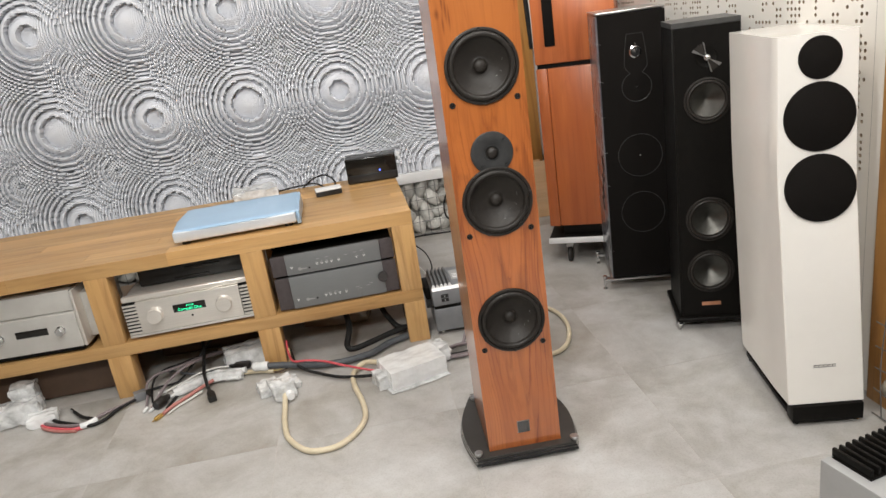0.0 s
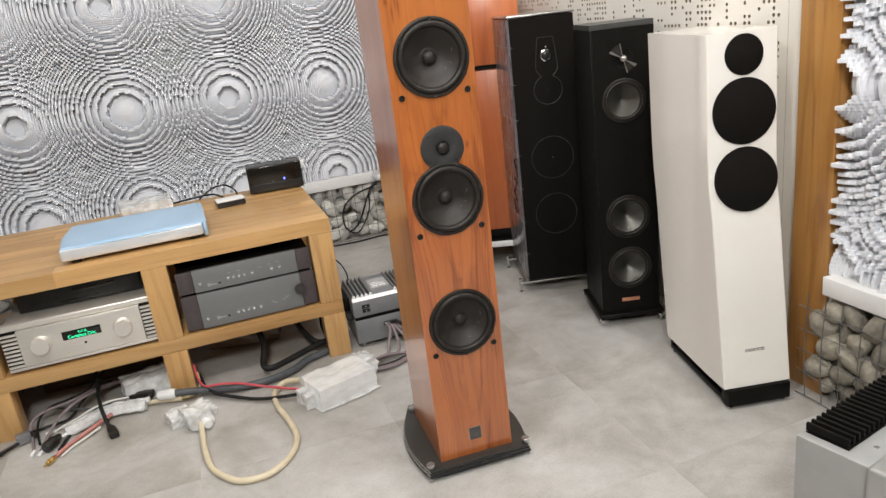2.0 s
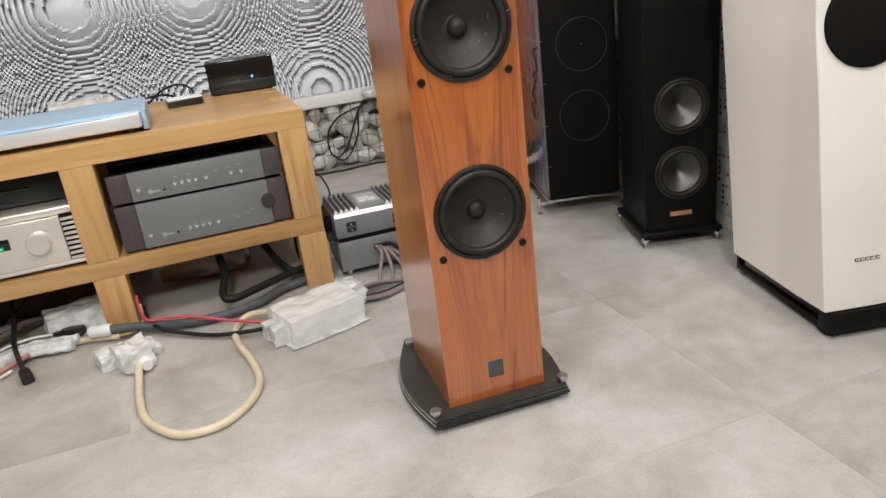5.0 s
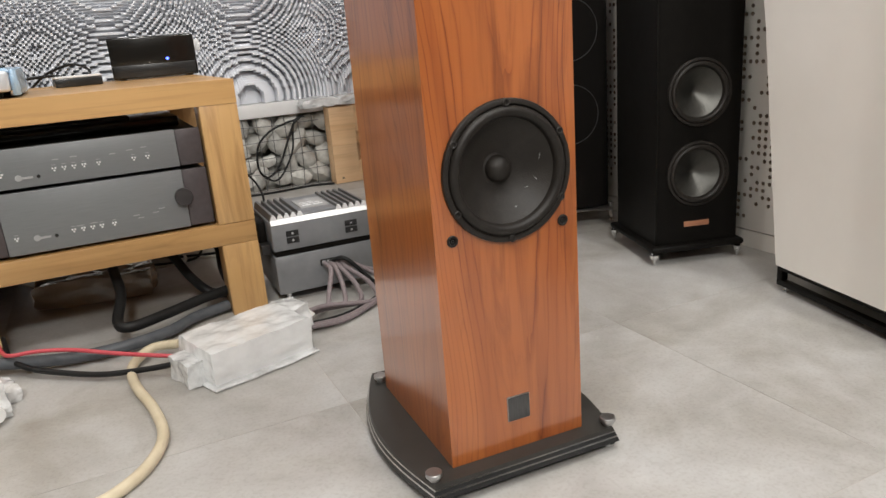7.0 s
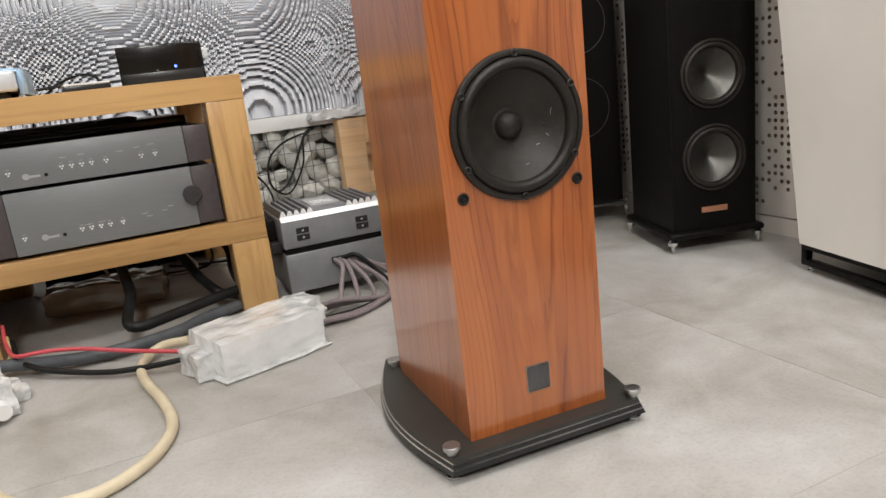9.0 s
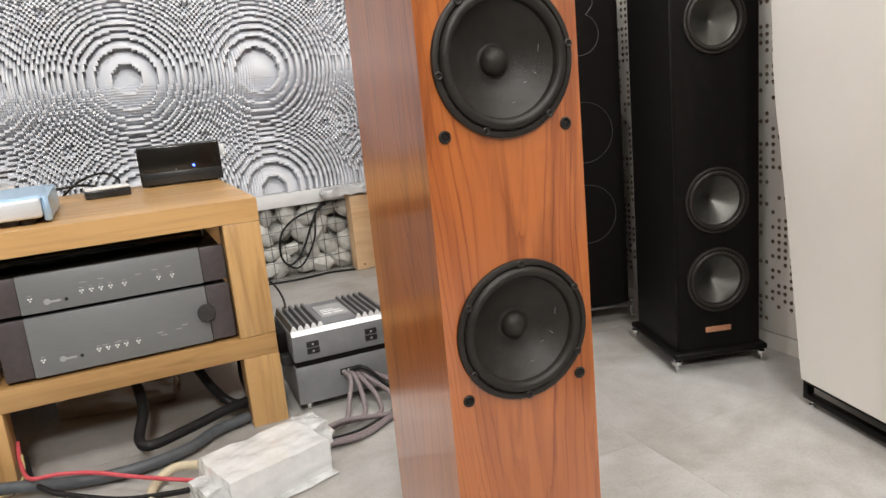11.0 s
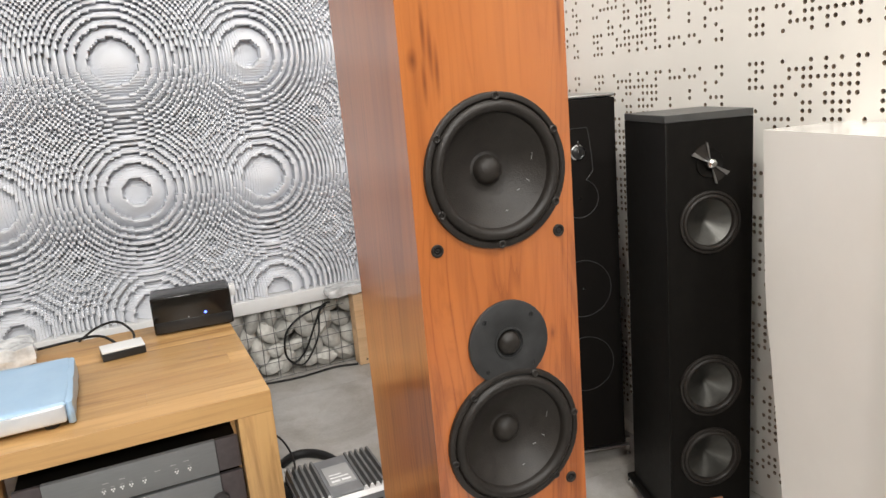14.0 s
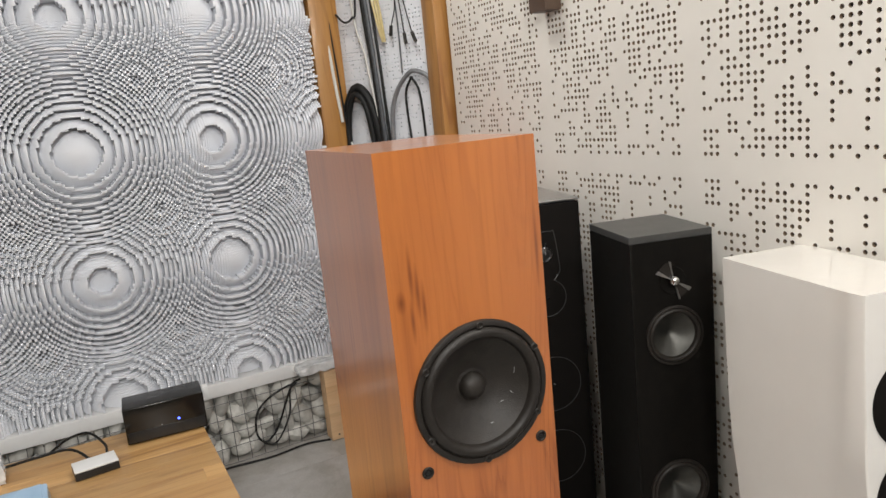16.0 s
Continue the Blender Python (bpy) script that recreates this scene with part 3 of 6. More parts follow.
def gabion(label, u0, u1, top, place, turn, near, material=PEBBLE, rows=4, pitch=0.076, grow=1.0):
    """A wire basket of pebbles along a wall. place maps (along, height, out) into the room."""
    ob = thing("gabion", label, "gabion", group="pebble baskets")
    rnd, kinds, joined = random.Random(round(u0 * 100)), [], bmesh.new()
    for layer in (0, 1):
        for r in range(rows):
            n = int((u1 - u0) / pitch)
            for k in range(n):
                u = u0 + 0.035 + pitch * (k + 0.5 * ((r + layer) % 2)) + rnd.uniform(-0.012, 0.012)
                z = 0.036 + (top - 0.068) * r / (rows - 1) + rnd.uniform(-0.008, 0.008)
                d = (0.048 if layer == 0 else 0.105) + rnd.uniform(-0.008, 0.010)
                if u > u1 - 0.02:
                    continue
                rot = (rnd.uniform(-0.5, 0.5), rnd.uniform(-1.6, 1.6), turn + rnd.uniform(-0.5, 0.5))
                sc = grow * rnd.uniform(0.82, 1.36)
                size = (sc * rnd.uniform(0.9, 1.12), sc, sc * rnd.uniform(0.85, 1.15))
                p = place(u, max(z, 0.040), d)
                if layer == 0 and near[0] < u < near[1]:
                    if len(kinds) < 6:
                        o = part("stone", pebble_mesh(len(kinds)), material, ob)
                        o.location, o.rotation_euler, o.scale = [c * U for c in p], rot, size
                        kinds.append(o)
                    else:
                        again(rnd.choice(kinds), *p, ob, rot, size)
                else:
                    bm = pebble_mesh(rnd.randint(0, 9))
                    m = Matrix.LocRotScale(p, Euler(rot), size)
                    made = {v: joined.verts.new(m @ v.co) for v in bm.verts}
                    for f in bm.faces:
                        joined.faces.new([made[v] for v in f.verts])
                    bm.free()
    part("stones_behind", joined, PEBBLES, ob, "pale pebbles", "stuff")
    bm, w = bmesh.new(), 0.0015
    for k in range(int((u1 - u0) / 0.052) + 1):
        u = u0 + 0.052 * k
        tube(bm, [place(u + 0.004 * math.sin(k), 0.004, 0.006), place(u, top / 2, -0.003), place(u + 0.003 * math.cos(2 * k), top, 0.006)], w, 5, 4)
    for z in (0.006, 0.07, 0.13, 0.19, 0.25):
        if z < top:
            tube(bm, [place(u0 + (u1 - u0) * k / 20, z + 0.003 * math.sin(k * 2.1 + z * 40), 0.002 + 0.004 * math.sin(k * 1.3 + z * 9)) for k in range(21)], w, 5, 4)
    part("wire_mesh", bm, WIRE, ob, "thin galvanised wire grid")
    return ob


gabion("low basket of pale pebbles behind galvanised wire", -1.95, 0.74, 0.278, lambda u, v, d: (u, 3.553 + d, v), 0.0, (-0.45, 0.72))
gabion("low basket of pale pebbles behind bent wire", 0.10, 1.375, 0.292, lambda u, v, d: (1.150 + d * 0.75, u, v), radians(90), (0.75, 1.4), EAST_PEBBLE, 5, 0.058, 0.82)


# ---- perforated boards ----
rnd_holes = random.Random(11)
HOLES = {}
for hi in range(30):
    for hj in range(60):
        HOLES[hi, hj] = rnd_holes.random() < 0.32 + 0.17 * HOLES.get((hi - 1, hj), False) + 0.17 * HOLES.get((hi, hj - 1), False)


def perforated(bm, cols, rows, pitch, edge_u, edge_v, r, place, flip=False):
    """A board with bored holes. place maps (u, v, w) with w out of the board."""
    t = -0.010
    us = [0.0] + [edge_u + pitch * k for k in range(cols + 1)] + [2 * edge_u + pitch * cols]
    vs = [0.0] + [edge_v + pitch * k for k in range(rows + 1)] + [2 * edge_v + pitch * rows]
    grid = {}

    def vert(a, b):
        if (a, b) not in grid:
            grid[a, b] = bm.verts.new(place(us[a], vs[b], 0))
        return grid[a, b]

    for a in range(cols + 2):
        for b in range(rows + 2):
            corner = [vert(a, b), vert(a + 1, b), vert(a + 1, b + 1), vert(a, b + 1)]
            i, j = a - 1, b - 1
            jj = rows - 1 - j if flip else j
            if 0 <= i < cols and 0 <= j < rows and HOLES.get((i % 30, jj % 60)):
                cu, cv = (us[a] + us[a + 1]) / 2, (vs[b] + vs[b + 1]) / 2
                ring = [(cu + r * math.cos(math.pi * (k - 3) / 4), cv + r * math.sin(math.pi * (k - 3) / 4)) for k in range(8)]
                top = [bm.verts.new(place(x, y, 0)) for x, y in ring]
                low = [bm.verts.new(place(x, y, t)) for x, y in ring]
                for k in range(4):
                    p, q, s = top[2 * k], top[(2 * k + 1) % 8], top[(2 * k + 2) % 8]
                    bm.faces.new((corner[k], corner[(k + 1) % 4], s, q, p))
                for k in range(8):
                    n = (k + 1) % 8
                    bm.faces.new((top[k], top[n], low[n], low[k])).material_index = 1
            else:
                bm.faces.new(corner)
    return bm


boards = thing("perforated_panelling", "cream boards bored with random round holes", "acoustic panel", kind="structure")
for n, y0 in enumerate((1.500, 2.043, 2.586)):
    for z0, flip in ((0.0422, True), (1.082, False)):
        bm = bmesh.new()
        perforated(bm, 30, 60, 0.0166, 0.0225, 0.0219, 0.0049, lambda u, v, w, y0=y0, z0=z0: (1.21 - w, y0 + u, z0 + v), flip)
        part("board", bm, PANEL, boards).data.materials.append(MDF_CORE)
part("fleece", B(1.2205, 1.247, 1.49, 3.14, 0.03, 2.13), FLEECE, boards, "dark fleece behind the holes")
part("end_strip", B(1.2102, 1.2475, 1.4455, 1.4995, 0.04, 2.13), PANEL, boards)
part("skirting", B(1.2105, 1.2475, 1.45, 3.135, 0.0, 0.0395), PANEL, boards)

A, C = Vector((0.985, 3.665, 0)), Vector((1.205, 3.235, 0))
along, out = (C - A).normalized(), Vector((-(C - A).normalized().y, (C - A).normalized().x, 0))
out = -out if out.y > 0 else out
niche = thing("corner_panel", "white bored board across the corner for hanging cables", "acoustic panel", kind="structure")
bm = bmesh.new()
perforated(bm, 30, 128, 0.0150, 0.015, 0.02, 0.0036, lambda u, v, w: A + along * u + out * w + Vector((0, 0, 0.3 + v)))
part("board", bm, FOAM, niche)
bm = B(-0.01, 0.50, 0.0, 0.02, 0.3, 2.26, m=Matrix.Translation(A - out * 0.032) @ Matrix.Rotation(math.atan2(along.y, along.x), 4, "Z"))
part("fleece", bm, FLEECE, niche)


def timber_post(x0, x1, y0, y1, label):
    solo("post", B(x0, x1, y0, y1, 0, 2.419, 0.003), POST, label, "post", "varnished timber posts", "structure")


timber_post(0.872, 0.985, 3.60, 3.715, "varnished pine post beside the cable corner")
timber_post(1.165, 1.246, 3.145, 3.235, "varnished pine post at the end of the bored boards")
timber_post(1.192, 1.249, 1.330, 1.445, "varnished pine post beside the side diffuser")


# ---- loudspeakers ----
def baffled(bm, x0, x1, y0, y1, z0, z1, holes, depth=0.06, seg=48):
    """A box whose front (at y0) has round openings, listed from the lowest, with closed wells behind."""
    def quad(*c):
        bm.faces.new([bm.verts.new(q) for q in c])

    quad((x0, y0, z0), (x0, y1, z0), (x0, y1, z1), (x0, y0, z1)), quad((x1, y0, z0), (x1, y0, z1), (x1, y1, z1), (x1, y1, z0))
    quad((x0, y1, z0), (x1, y1, z0), (x1, y1, z1), (x0, y1, z1))
    quad((x0, y0, z1), (x0, y1, z1), (x1, y1, z1), (x1, y0, z1)), quad((x0, y0, z0), (x1, y0, z0), (x1, y1, z0), (x0, y1, z0))
    at = z0
    for cx, cz, r in holes:
        lo, hi = cz - r - 0.004, cz + r + 0.004
        quad((x0, y0, at), (x1, y0, at), (x1, y0, lo), (x0, y0, lo))
        angles = sorted([2 * math.pi * k / seg for k in range(seg)] + [math.atan2(b - cz, a - cx) % (2 * math.pi) for a in (x0, x1) for b in (lo, hi)])
        rim, edge, well = [], [], []
        for a in angles:
            c, s = math.cos(a), math.sin(a)
            k = min(((x1 if c > 0 else x0) - cx) / c if abs(c) > 1e-9 else 9, ((hi if s > 0 else lo) - cz) / s if abs(s) > 1e-9 else 9)
            rim.append(bm.verts.new((cx + r * c, y0, cz + r * s)))
            edge.append(bm.verts.new((cx + k * c, y0, cz + k * s)))
            well.append(bm.verts.new((cx + r * c, y0 + depth, cz + r * s)))
        n = len(angles)
        for k in range(n):
            j = (k + 1) % n
            bm.faces.new((edge[k], edge[j], rim[j], rim[k])), bm.faces.new((rim[k], rim[j], well[j], well[k]))
        bm.faces.new(well)
        at = hi
    quad((x0, y0, at), (x1, y0, at), (x1, y0, z1), (x0, y0, z1))
    bmesh.ops.remove_doubles(bm, verts=bm.verts[:], dist=1e-5)
    return bm


def driver(parent, x, y, z, r, cone=CONE, cap=0.2, screws=6, name="woofer", turn=0.3):
    """A cone driver facing -y: basket ring, rubber surround, cone, dust cap, screws."""
    m = facing(x, y, z)
    ring = part(name, lathe(bmesh.new(), [(r, -0.002), (r, 0.0025), (0.992 * r, 0.0042), (0.965 * r, 0.0052), (0.925 * r, 0.0050), (0.905 * r, 0.0030), (0.90 * r, -0.003), (0.86 * r, -0.005)], m), RUBBER, parent)
    s = [(0.910 * r, 0.002)] + [((0.825 + 0.080 * math.cos(a)) * r, 0.001 + 0.095 * r * math.sin(a)) for a in [math.pi * k / 12 for k in range(13)]] + [(0.73 * r, -0.003)]
    part("surround", lathe(bmesh.new(), s, m), RUBBER, ring, "half-round rubber surround")
    c = [(0.755 * r, 0.0)] + [((0.745 - 0.535 * t) * r, -0.30 * r * (1 - (1 - t) ** 1.6)) for t in [k / 12 for k in range(13)]] + [(0, -0.31 * r)]
    if not cap:
        c = [(0.755 * r, 0.0), (0.745 * r, -0.002)] + [(0.735 * r * (1 - t), -0.002 - 0.40 * r * t) for t in [k / 8 for k in range(1, 9)]]
    part("cone", lathe(bmesh.new(), c, m), cone, ring, "matt black cone" if cone is CONE else "shiny dark grey cone")
    if cap:
        d = [(0.235 * r, -0.295 * r)] + [(cap * r * math.cos(a), -0.285 * r + 0.16 * r * math.sin(a)) for a in [math.pi / 2 * k / 8 for k in range(9)]]
        part("dust_cap", lathe(bmesh.new(), d, m, 32), cone, ring)
    for k, (ang, rho, turn_d, ln) in enumerate(((-38, 0.50, 20, 0.05), (12, 0.60, 85, 0.09), (-20, 0.56, -50, 0.05), (-72, 0.58, 10, 0.04)) if cone is CONE else ()):
        ends = []
        for sgn in (-1, 1):
            px, pz = rho * math.cos(radians(ang)) + sgn * ln / 2 * math.cos(radians(turn_d)), rho * math.sin(radians(ang)) + sgn * ln / 2 * math.sin(radians(turn_d))
            q = (0.745 - math.hypot(px, pz)) / 0.535
            ends.append(m @ Vector((px * r, pz * r, -0.30 * r * (1 - (1 - q) ** 1.6) + 0.0004)))
        part("dust_mark", tube(bmesh.new(), ends, 0.0003, 5, 2), LEGEND, ring, "pale dust mark")
    for k in range(screws):
        a = 2 * math.pi * k / screws + turn
        q = facing(x + 0.945 * r * math.cos(a), y - 0.0048, z + 0.945 * r * math.sin(a))
        part("screw", lathe(bmesh.new(), [(0.0046, 0), (0.0046, 0.0012), (0.0034, 0.0020), (0.0022, 0.0014), (0.0020, 0.0002), (0, 0.0002)], q, 14), RUBBER, ring)
    return ring


def cherry_tower():
    ob = thing("floorstanding_speaker", "tall cherry-veneered tower speaker with three black woofers", "loudspeaker", 0.296, 1.5035, 0, -2.5, "floorstanding speakers")
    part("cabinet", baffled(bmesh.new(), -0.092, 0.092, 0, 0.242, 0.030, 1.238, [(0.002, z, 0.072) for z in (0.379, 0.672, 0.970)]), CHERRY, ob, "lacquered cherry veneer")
    for z, t in ((0.379, 0.52), (0.672, 0.15), (0.970, 0.5)):
        driver(ob, 0.002, -0.0005, z, 0.0805, turn=t)
    m = facing(0.002, -0.0022, 0.7835)
    plate = part("tweeter", lathe(bmesh.new(), [(0.0475, -0.0030), (0.0475, 0.0015), (0.046, 0.0022), (0.0185, 0.0022), (0.0165, 0.0012), (0.0155, -0.001), (0.0125, -0.001)], m), PLATE, ob, "matt dark grey face plate")
    part("dome", lathe(bmesh.new(), [(0.0135 * math.cos(a), -0.001 + 0.0105 * math.sin(a)) for a in [math.pi / 2 * k / 10 for k in range(11)]], m, 32), RUBBER, plate, "soft black dome")
    part("trim_ring", lathe(bmesh.new(), [(0.0180, 0.0020), (0.0176, 0.0036), (0.0160, 0.0036), (0.0150, 0.0005)], m, 40), PLATE, plate)
    for k in range(4):
        a = math.pi / 4 + math.pi / 2 * k
        q = facing(0.002 + 0.0395 * math.cos(a), -0.0044, 0.7835 + 0.0395 * math.sin(a))
        part("screw", lathe(bmesh.new(), [(0.0027, 0), (0.0024, 0.0006), (0.0012, 0.0006), (0.001, 0), (0, 0)], q, 12), BLACK, plate)
    for x in (-0.0705, 0.0720):
        for z in (0.311, 0.600, 0.897):
            q = facing(x, 0.0, z)
            sock = part("grille_socket", lathe(bmesh.new(), [(0.0068, -0.001), (0.0068, 0.0012), (0.0060, 0.0022), (0.0046, 0.0022), (0.0038, 0.0010), (0.0038, 0.0002), (0, 0.0002)], q, 24), RUBBER, ob, "black rubber grille socket")
            part("hole", lathe(bmesh.new(), [(0.0036, 0.0003), (0.0034, 0.0006), (0, 0.0006)], q, 20), CLOTH, sock)
            part("eyelet", lathe(bmesh.new(), [(0.0022, 0.0006), (0.0020, 0.0011), (0.0014, 0.0011), (0.0012, 0.0006)], q, 16), DIM, sock)
    badge = part("badge", B(-0.0145, 0.0165, -0.0012, 0.002, 0.069, 0.102, 0.0008), STEEL, ob, "square metal badge with bright rim")
    part("badge_face", B(-0.0135, 0.0155, -0.0022, -0.0011, 0.070, 0.101, 0.0008), PEWTER, badge, "dark brushed face")
    side = [(-0.128 - 0.034 * math.sin(math.pi * t) + 0.028 * t, -0.026 + 0.326 * t) for t in [k / 14 for k in range(15)]]
    outline = side + [(-x, y) for x, y in side[::-1]]
    def tier(z0, z1):
        """A slice of the plinth, whose edge slopes outwards to the floor."""
        bm = bmesh.new()
        rims = []
        for z in (z0, z1):
            k = 0.975 + 0.045 * (0.0298 - z) / 0.0188
            rims.append([bm.verts.new((x * k, 0.137 + (y - 0.137) * k, z)) for x, y in outline])
        bm.faces.new(rims[0][::-1]), bm.faces.new(rims[1])
        for k in range(len(outline)):
            n = (k + 1) % len(outline)
            bm.faces.new((rims[0][k], rims[0][n], rims[1][n], rims[1][k]))
        return bm

    plinth = part("plinth", tier(0.0252, 0.0298), PLINTH, ob, "black layered plinth with bright lines")
    for z0, z1, mt in ((0.0237, 0.0252, CHROME), (0.0192, 0.0237, SMOKED), (0.0174, 0.0192, CHROME), (0.0122, 0.0174, SMOKED)):
        part("layer", tier(z0, z1), mt, plinth)
    for x, y in ((-0.121, -0.010), (0.124, -0.012), (-0.093, 0.264), (0.093, 0.264)):
        bm = lathe(bmesh.new(), [(0, 0.029), (0.0065, 0.029), (0.0055, 0.0345), (0.0094, 0.0347), (0.0101, 0.0354), (0.0101, 0.0402), (0.0094, 0.0409), (0, 0.0411)], Matrix.Translation((x, y, 0)), 28)
        part("spike_cap", bm, STEEL, plinth, "polished steel spike cap")
        part("spike", lathe(bmesh.new(), [(0, 0), (0.009, 0.0005), (0.009, 0.004), (0.003, 0.005), (0.006, 0.0124), (0, 0.0124)], Matrix.Translation((x, y, 0)), 20), CHROME, plinth)
    return ob


def white_tower():
    ob = thing("floorstanding_speaker", "white lacquered tower speaker with leaning body and black round grilles", "loudspeaker", 1.0305, 1.3775, 0, -13, "floorstanding speakers")
    w, d = 0.089, 0.338
    levels = [(0.058, 0.0), (0.50, 0.070), (0.56, 0.083), (0.64, 0.092), (0.74, 0.097), (0.933, 0.104)]
    bm, rings = bmesh.new(), []
    for z, y in levels:
        c, f = 0.0025, 0.092 - 0.070 * z
        o = [(-w + c, y), (w - c, y), (w, y + c), (w + 0.004, y + f), (w + 0.004, 0.93 * y + d), (-w - 0.004, 0.93 * y + d), (-w - 0.004, y + f), (-w, y + c)]
        rings.append([bm.verts.new((x, q, z)) for x, q in o])
    for a, b in zip(rings, rings[1:]):
        for k in range(8):
            bm.faces.new((a[k], a[(k + 1) % 8], b[(k + 1) % 8], b[k]))
    bm.faces.new(rings[0][::-1]), bm.faces.new(rings[-1])
    cab = part("cabinet", bm, WHITE, ob, "white lacquered leaning cabinet")
    for z, y, r, lean in ((0.879, 0.102, 0.0475, 0.03), (0.747, 0.096, 0.0795, 0.035), (0.583, 0.0795, 0.0795, 0.135)):
        m = Matrix.Translation((0.004, y, z)) @ Matrix.Rotation(math.pi / 2 - lean, 4, "X")
        part("grille", lathe(bmesh.new(), [(r, -0.012), (r, 0.0025), (r - 0.002, 0.004), (0, 0.0045)], m, 56), CLOTH, cab, "round black cloth grille")
    bm = bmesh.new()
    for n, x in enumerate((-0.026, -0.0155, -0.005, 0.0055, 0.0165)):
        q = Matrix.Translation((x, 0.0145, 0.148)) @ Matrix.Rotation(-0.157, 4, "X")
        box(bm, 0.0, 0.0085, -0.0012, 0.0006, 0.0, 0.0011, m=q)
        box(bm, 0.0, 0.0011, -0.0012, 0.0006, 0.0012, 0.0052, m=q)
        box(bm, 0.0, 0.0085, -0.0012, 0.0006, 0.0053, 0.0064, m=q)
    part("name_bars", bm, SATIN, cab, "small dark maker's mark")
    base = part("base", B(-0.082, 0.084, -0.010, 0.030, 0.012, 0.056, 0.002), SATIN, ob, "black sled base")
    for x in (-0.078, 0.066):
        part("upper_bar", B(x, x + 0.014, 0.030, 0.352, 0.043, 0.056, 0.001), SATIN, base)
        part("lower_bar", B(x, x + 0.014, 0.030, 0.352, 0.012, 0.0235, 0.001), SATIN, base)
        part("end_block", B(x, x + 0.014, 0.338, 0.352, 0.0236, 0.0429, 0.001), SATIN, base)
        part("cross_bar", B(-0.064, 0.066, 0.20 + x, 0.214 + x, 0.044, 0.0558), SATIN, base)
    for x in (-0.070, 0.072):
        for y in (0.005, 0.335):
            part("foot", lathe(bmesh.new(), [(0, 0), (0.006, 0), (0.0065, 0.004), (0.003, 0.005), (0.003, 0.0122), (0, 0.0122)], Matrix.Translation((x, y, 0)), 18), CHROME, base)
    return ob


def black_tower():
    ob = thing("floorstanding_speaker", "slim satin black tower speaker with four grey cones", "loudspeaker", 1.047, 1.9640, 0, -17.5, "floorstanding speakers")
    cab = part("cabinet", baffled(bmesh.new(), -0.095, 0.095, 0.0, 0.215, 0.0455, 0.950, [(0, 0.199, 0.064), (0, 0.372, 0.064), (0, 0.738, 0.060), (0, 0.862, 0.026)]), SATIN, ob, "black stained wood cabinet")
    # same black satin as the cabinet, greyed for its reflection
    part("top_panel", B(-0.0952, 0.0952, -0.0002, 0.2152, 0.9505, 0.966, 0.0008, 1), TOP_SHEEN, cab, "black top with its grey sheen in the colour")
    part("front_edge", B(-0.0952, -0.088, -0.0015, 0.004, 0.046, 0.950, 0.0015), SATIN, cab)
    for z, r, n in ((0.738, 0.067, "midrange"), (0.372, 0.071, "woofer"), (0.199, 0.071, "woofer")):
        driver(ob, 0.0, -0.0012, z, r, POLY, 0, 0, n)
    m = facing(0.0, -0.001, 0.862)
    tw = part("tweeter", lathe(bmesh.new(), [(0.030, 0.0), (0.029, 0.002), (0.024, 0.001), (0.008, -0.006), (0, -0.006)], m, 40), SATIN, ob)
    part("phase_ball", lathe(bmesh.new(), [(0.0118 * math.cos(a), 0.007 + 0.0118 * math.sin(a)) for a in [math.pi * (k / 12 - 0.5) for k in range(13)]], m, 24), CHROME, tw, "small bright ball")
    for a0, a1, wide, thin in ((150, 101, 0.0042, 0.0016), (-32, -74, 0.0048, 0.0022)):
        bm = bmesh.new()
        prism(bm, [(0.0, 0.0)] + [(0.042 * math.cos(radians(a0 + (a1 - a0) * k / 6)), 0.042 * math.sin(radians(a0 + (a1 - a0) * k / 6))) for k in range(7)], 0.002, 0.0035, m)
        vane = part("vane", bm, RUBBER, tw, "fan-shaped dark vane")
        for a, half in ((a0, wide), (a1, thin)):
            q = m @ Matrix.Rotation(radians(a), 4, "Z")
            part("bright_edge", prism(bmesh.new(), [(0.010, -0.0008), (0.043, -half), (0.045, half), (0.010, 0.0008)], 0.0036, 0.0065, q), STEEL, vane, "bright vane edge")
    part("badge", B(-0.029, 0.029, -0.0022, 0.002, 0.082, 0.094, 0.0006), COPPER, ob, "copper-coloured name plate")
    part("base_plate", B(-0.108, 0.108, -0.016, 0.236, 0.0305, 0.045, 0.006, 3), SATIN, ob)
    for x in (-0.098, 0.098):
        for y in (-0.004, 0.226):
            part("spike", lathe(bmesh.new(), [(0, 0), (0.0012, 0.0008), (0.0048, 0.0165), (0.0085, 0.0175), (0.0105, 0.0195), (0.0105, 0.0265), (0.0085, 0.0275), (0.006, 0.031), (0, 0.031)], Matrix.Translation((x, y, 0)), 20), CHROME, ob, "pointed steel spike")
    return ob


def outline_ring(parent, points, y, name):
    bm = tube(bmesh.new(), [(x, y, z) for x, z in points], 0.0011, 6, 3)
    part(name, bm, DIM, parent, "thin dull metal outline")


def circle_points(cx, cz, r, a0=0.0, a1=360.0, n=28):
    return [(cx + r * math.cos(radians(a0 + (a1 - a0) * k / n)), cz + r * math.sin(radians(a0 + (a1 - a0) * k / n))) for k in range(n + 1)]


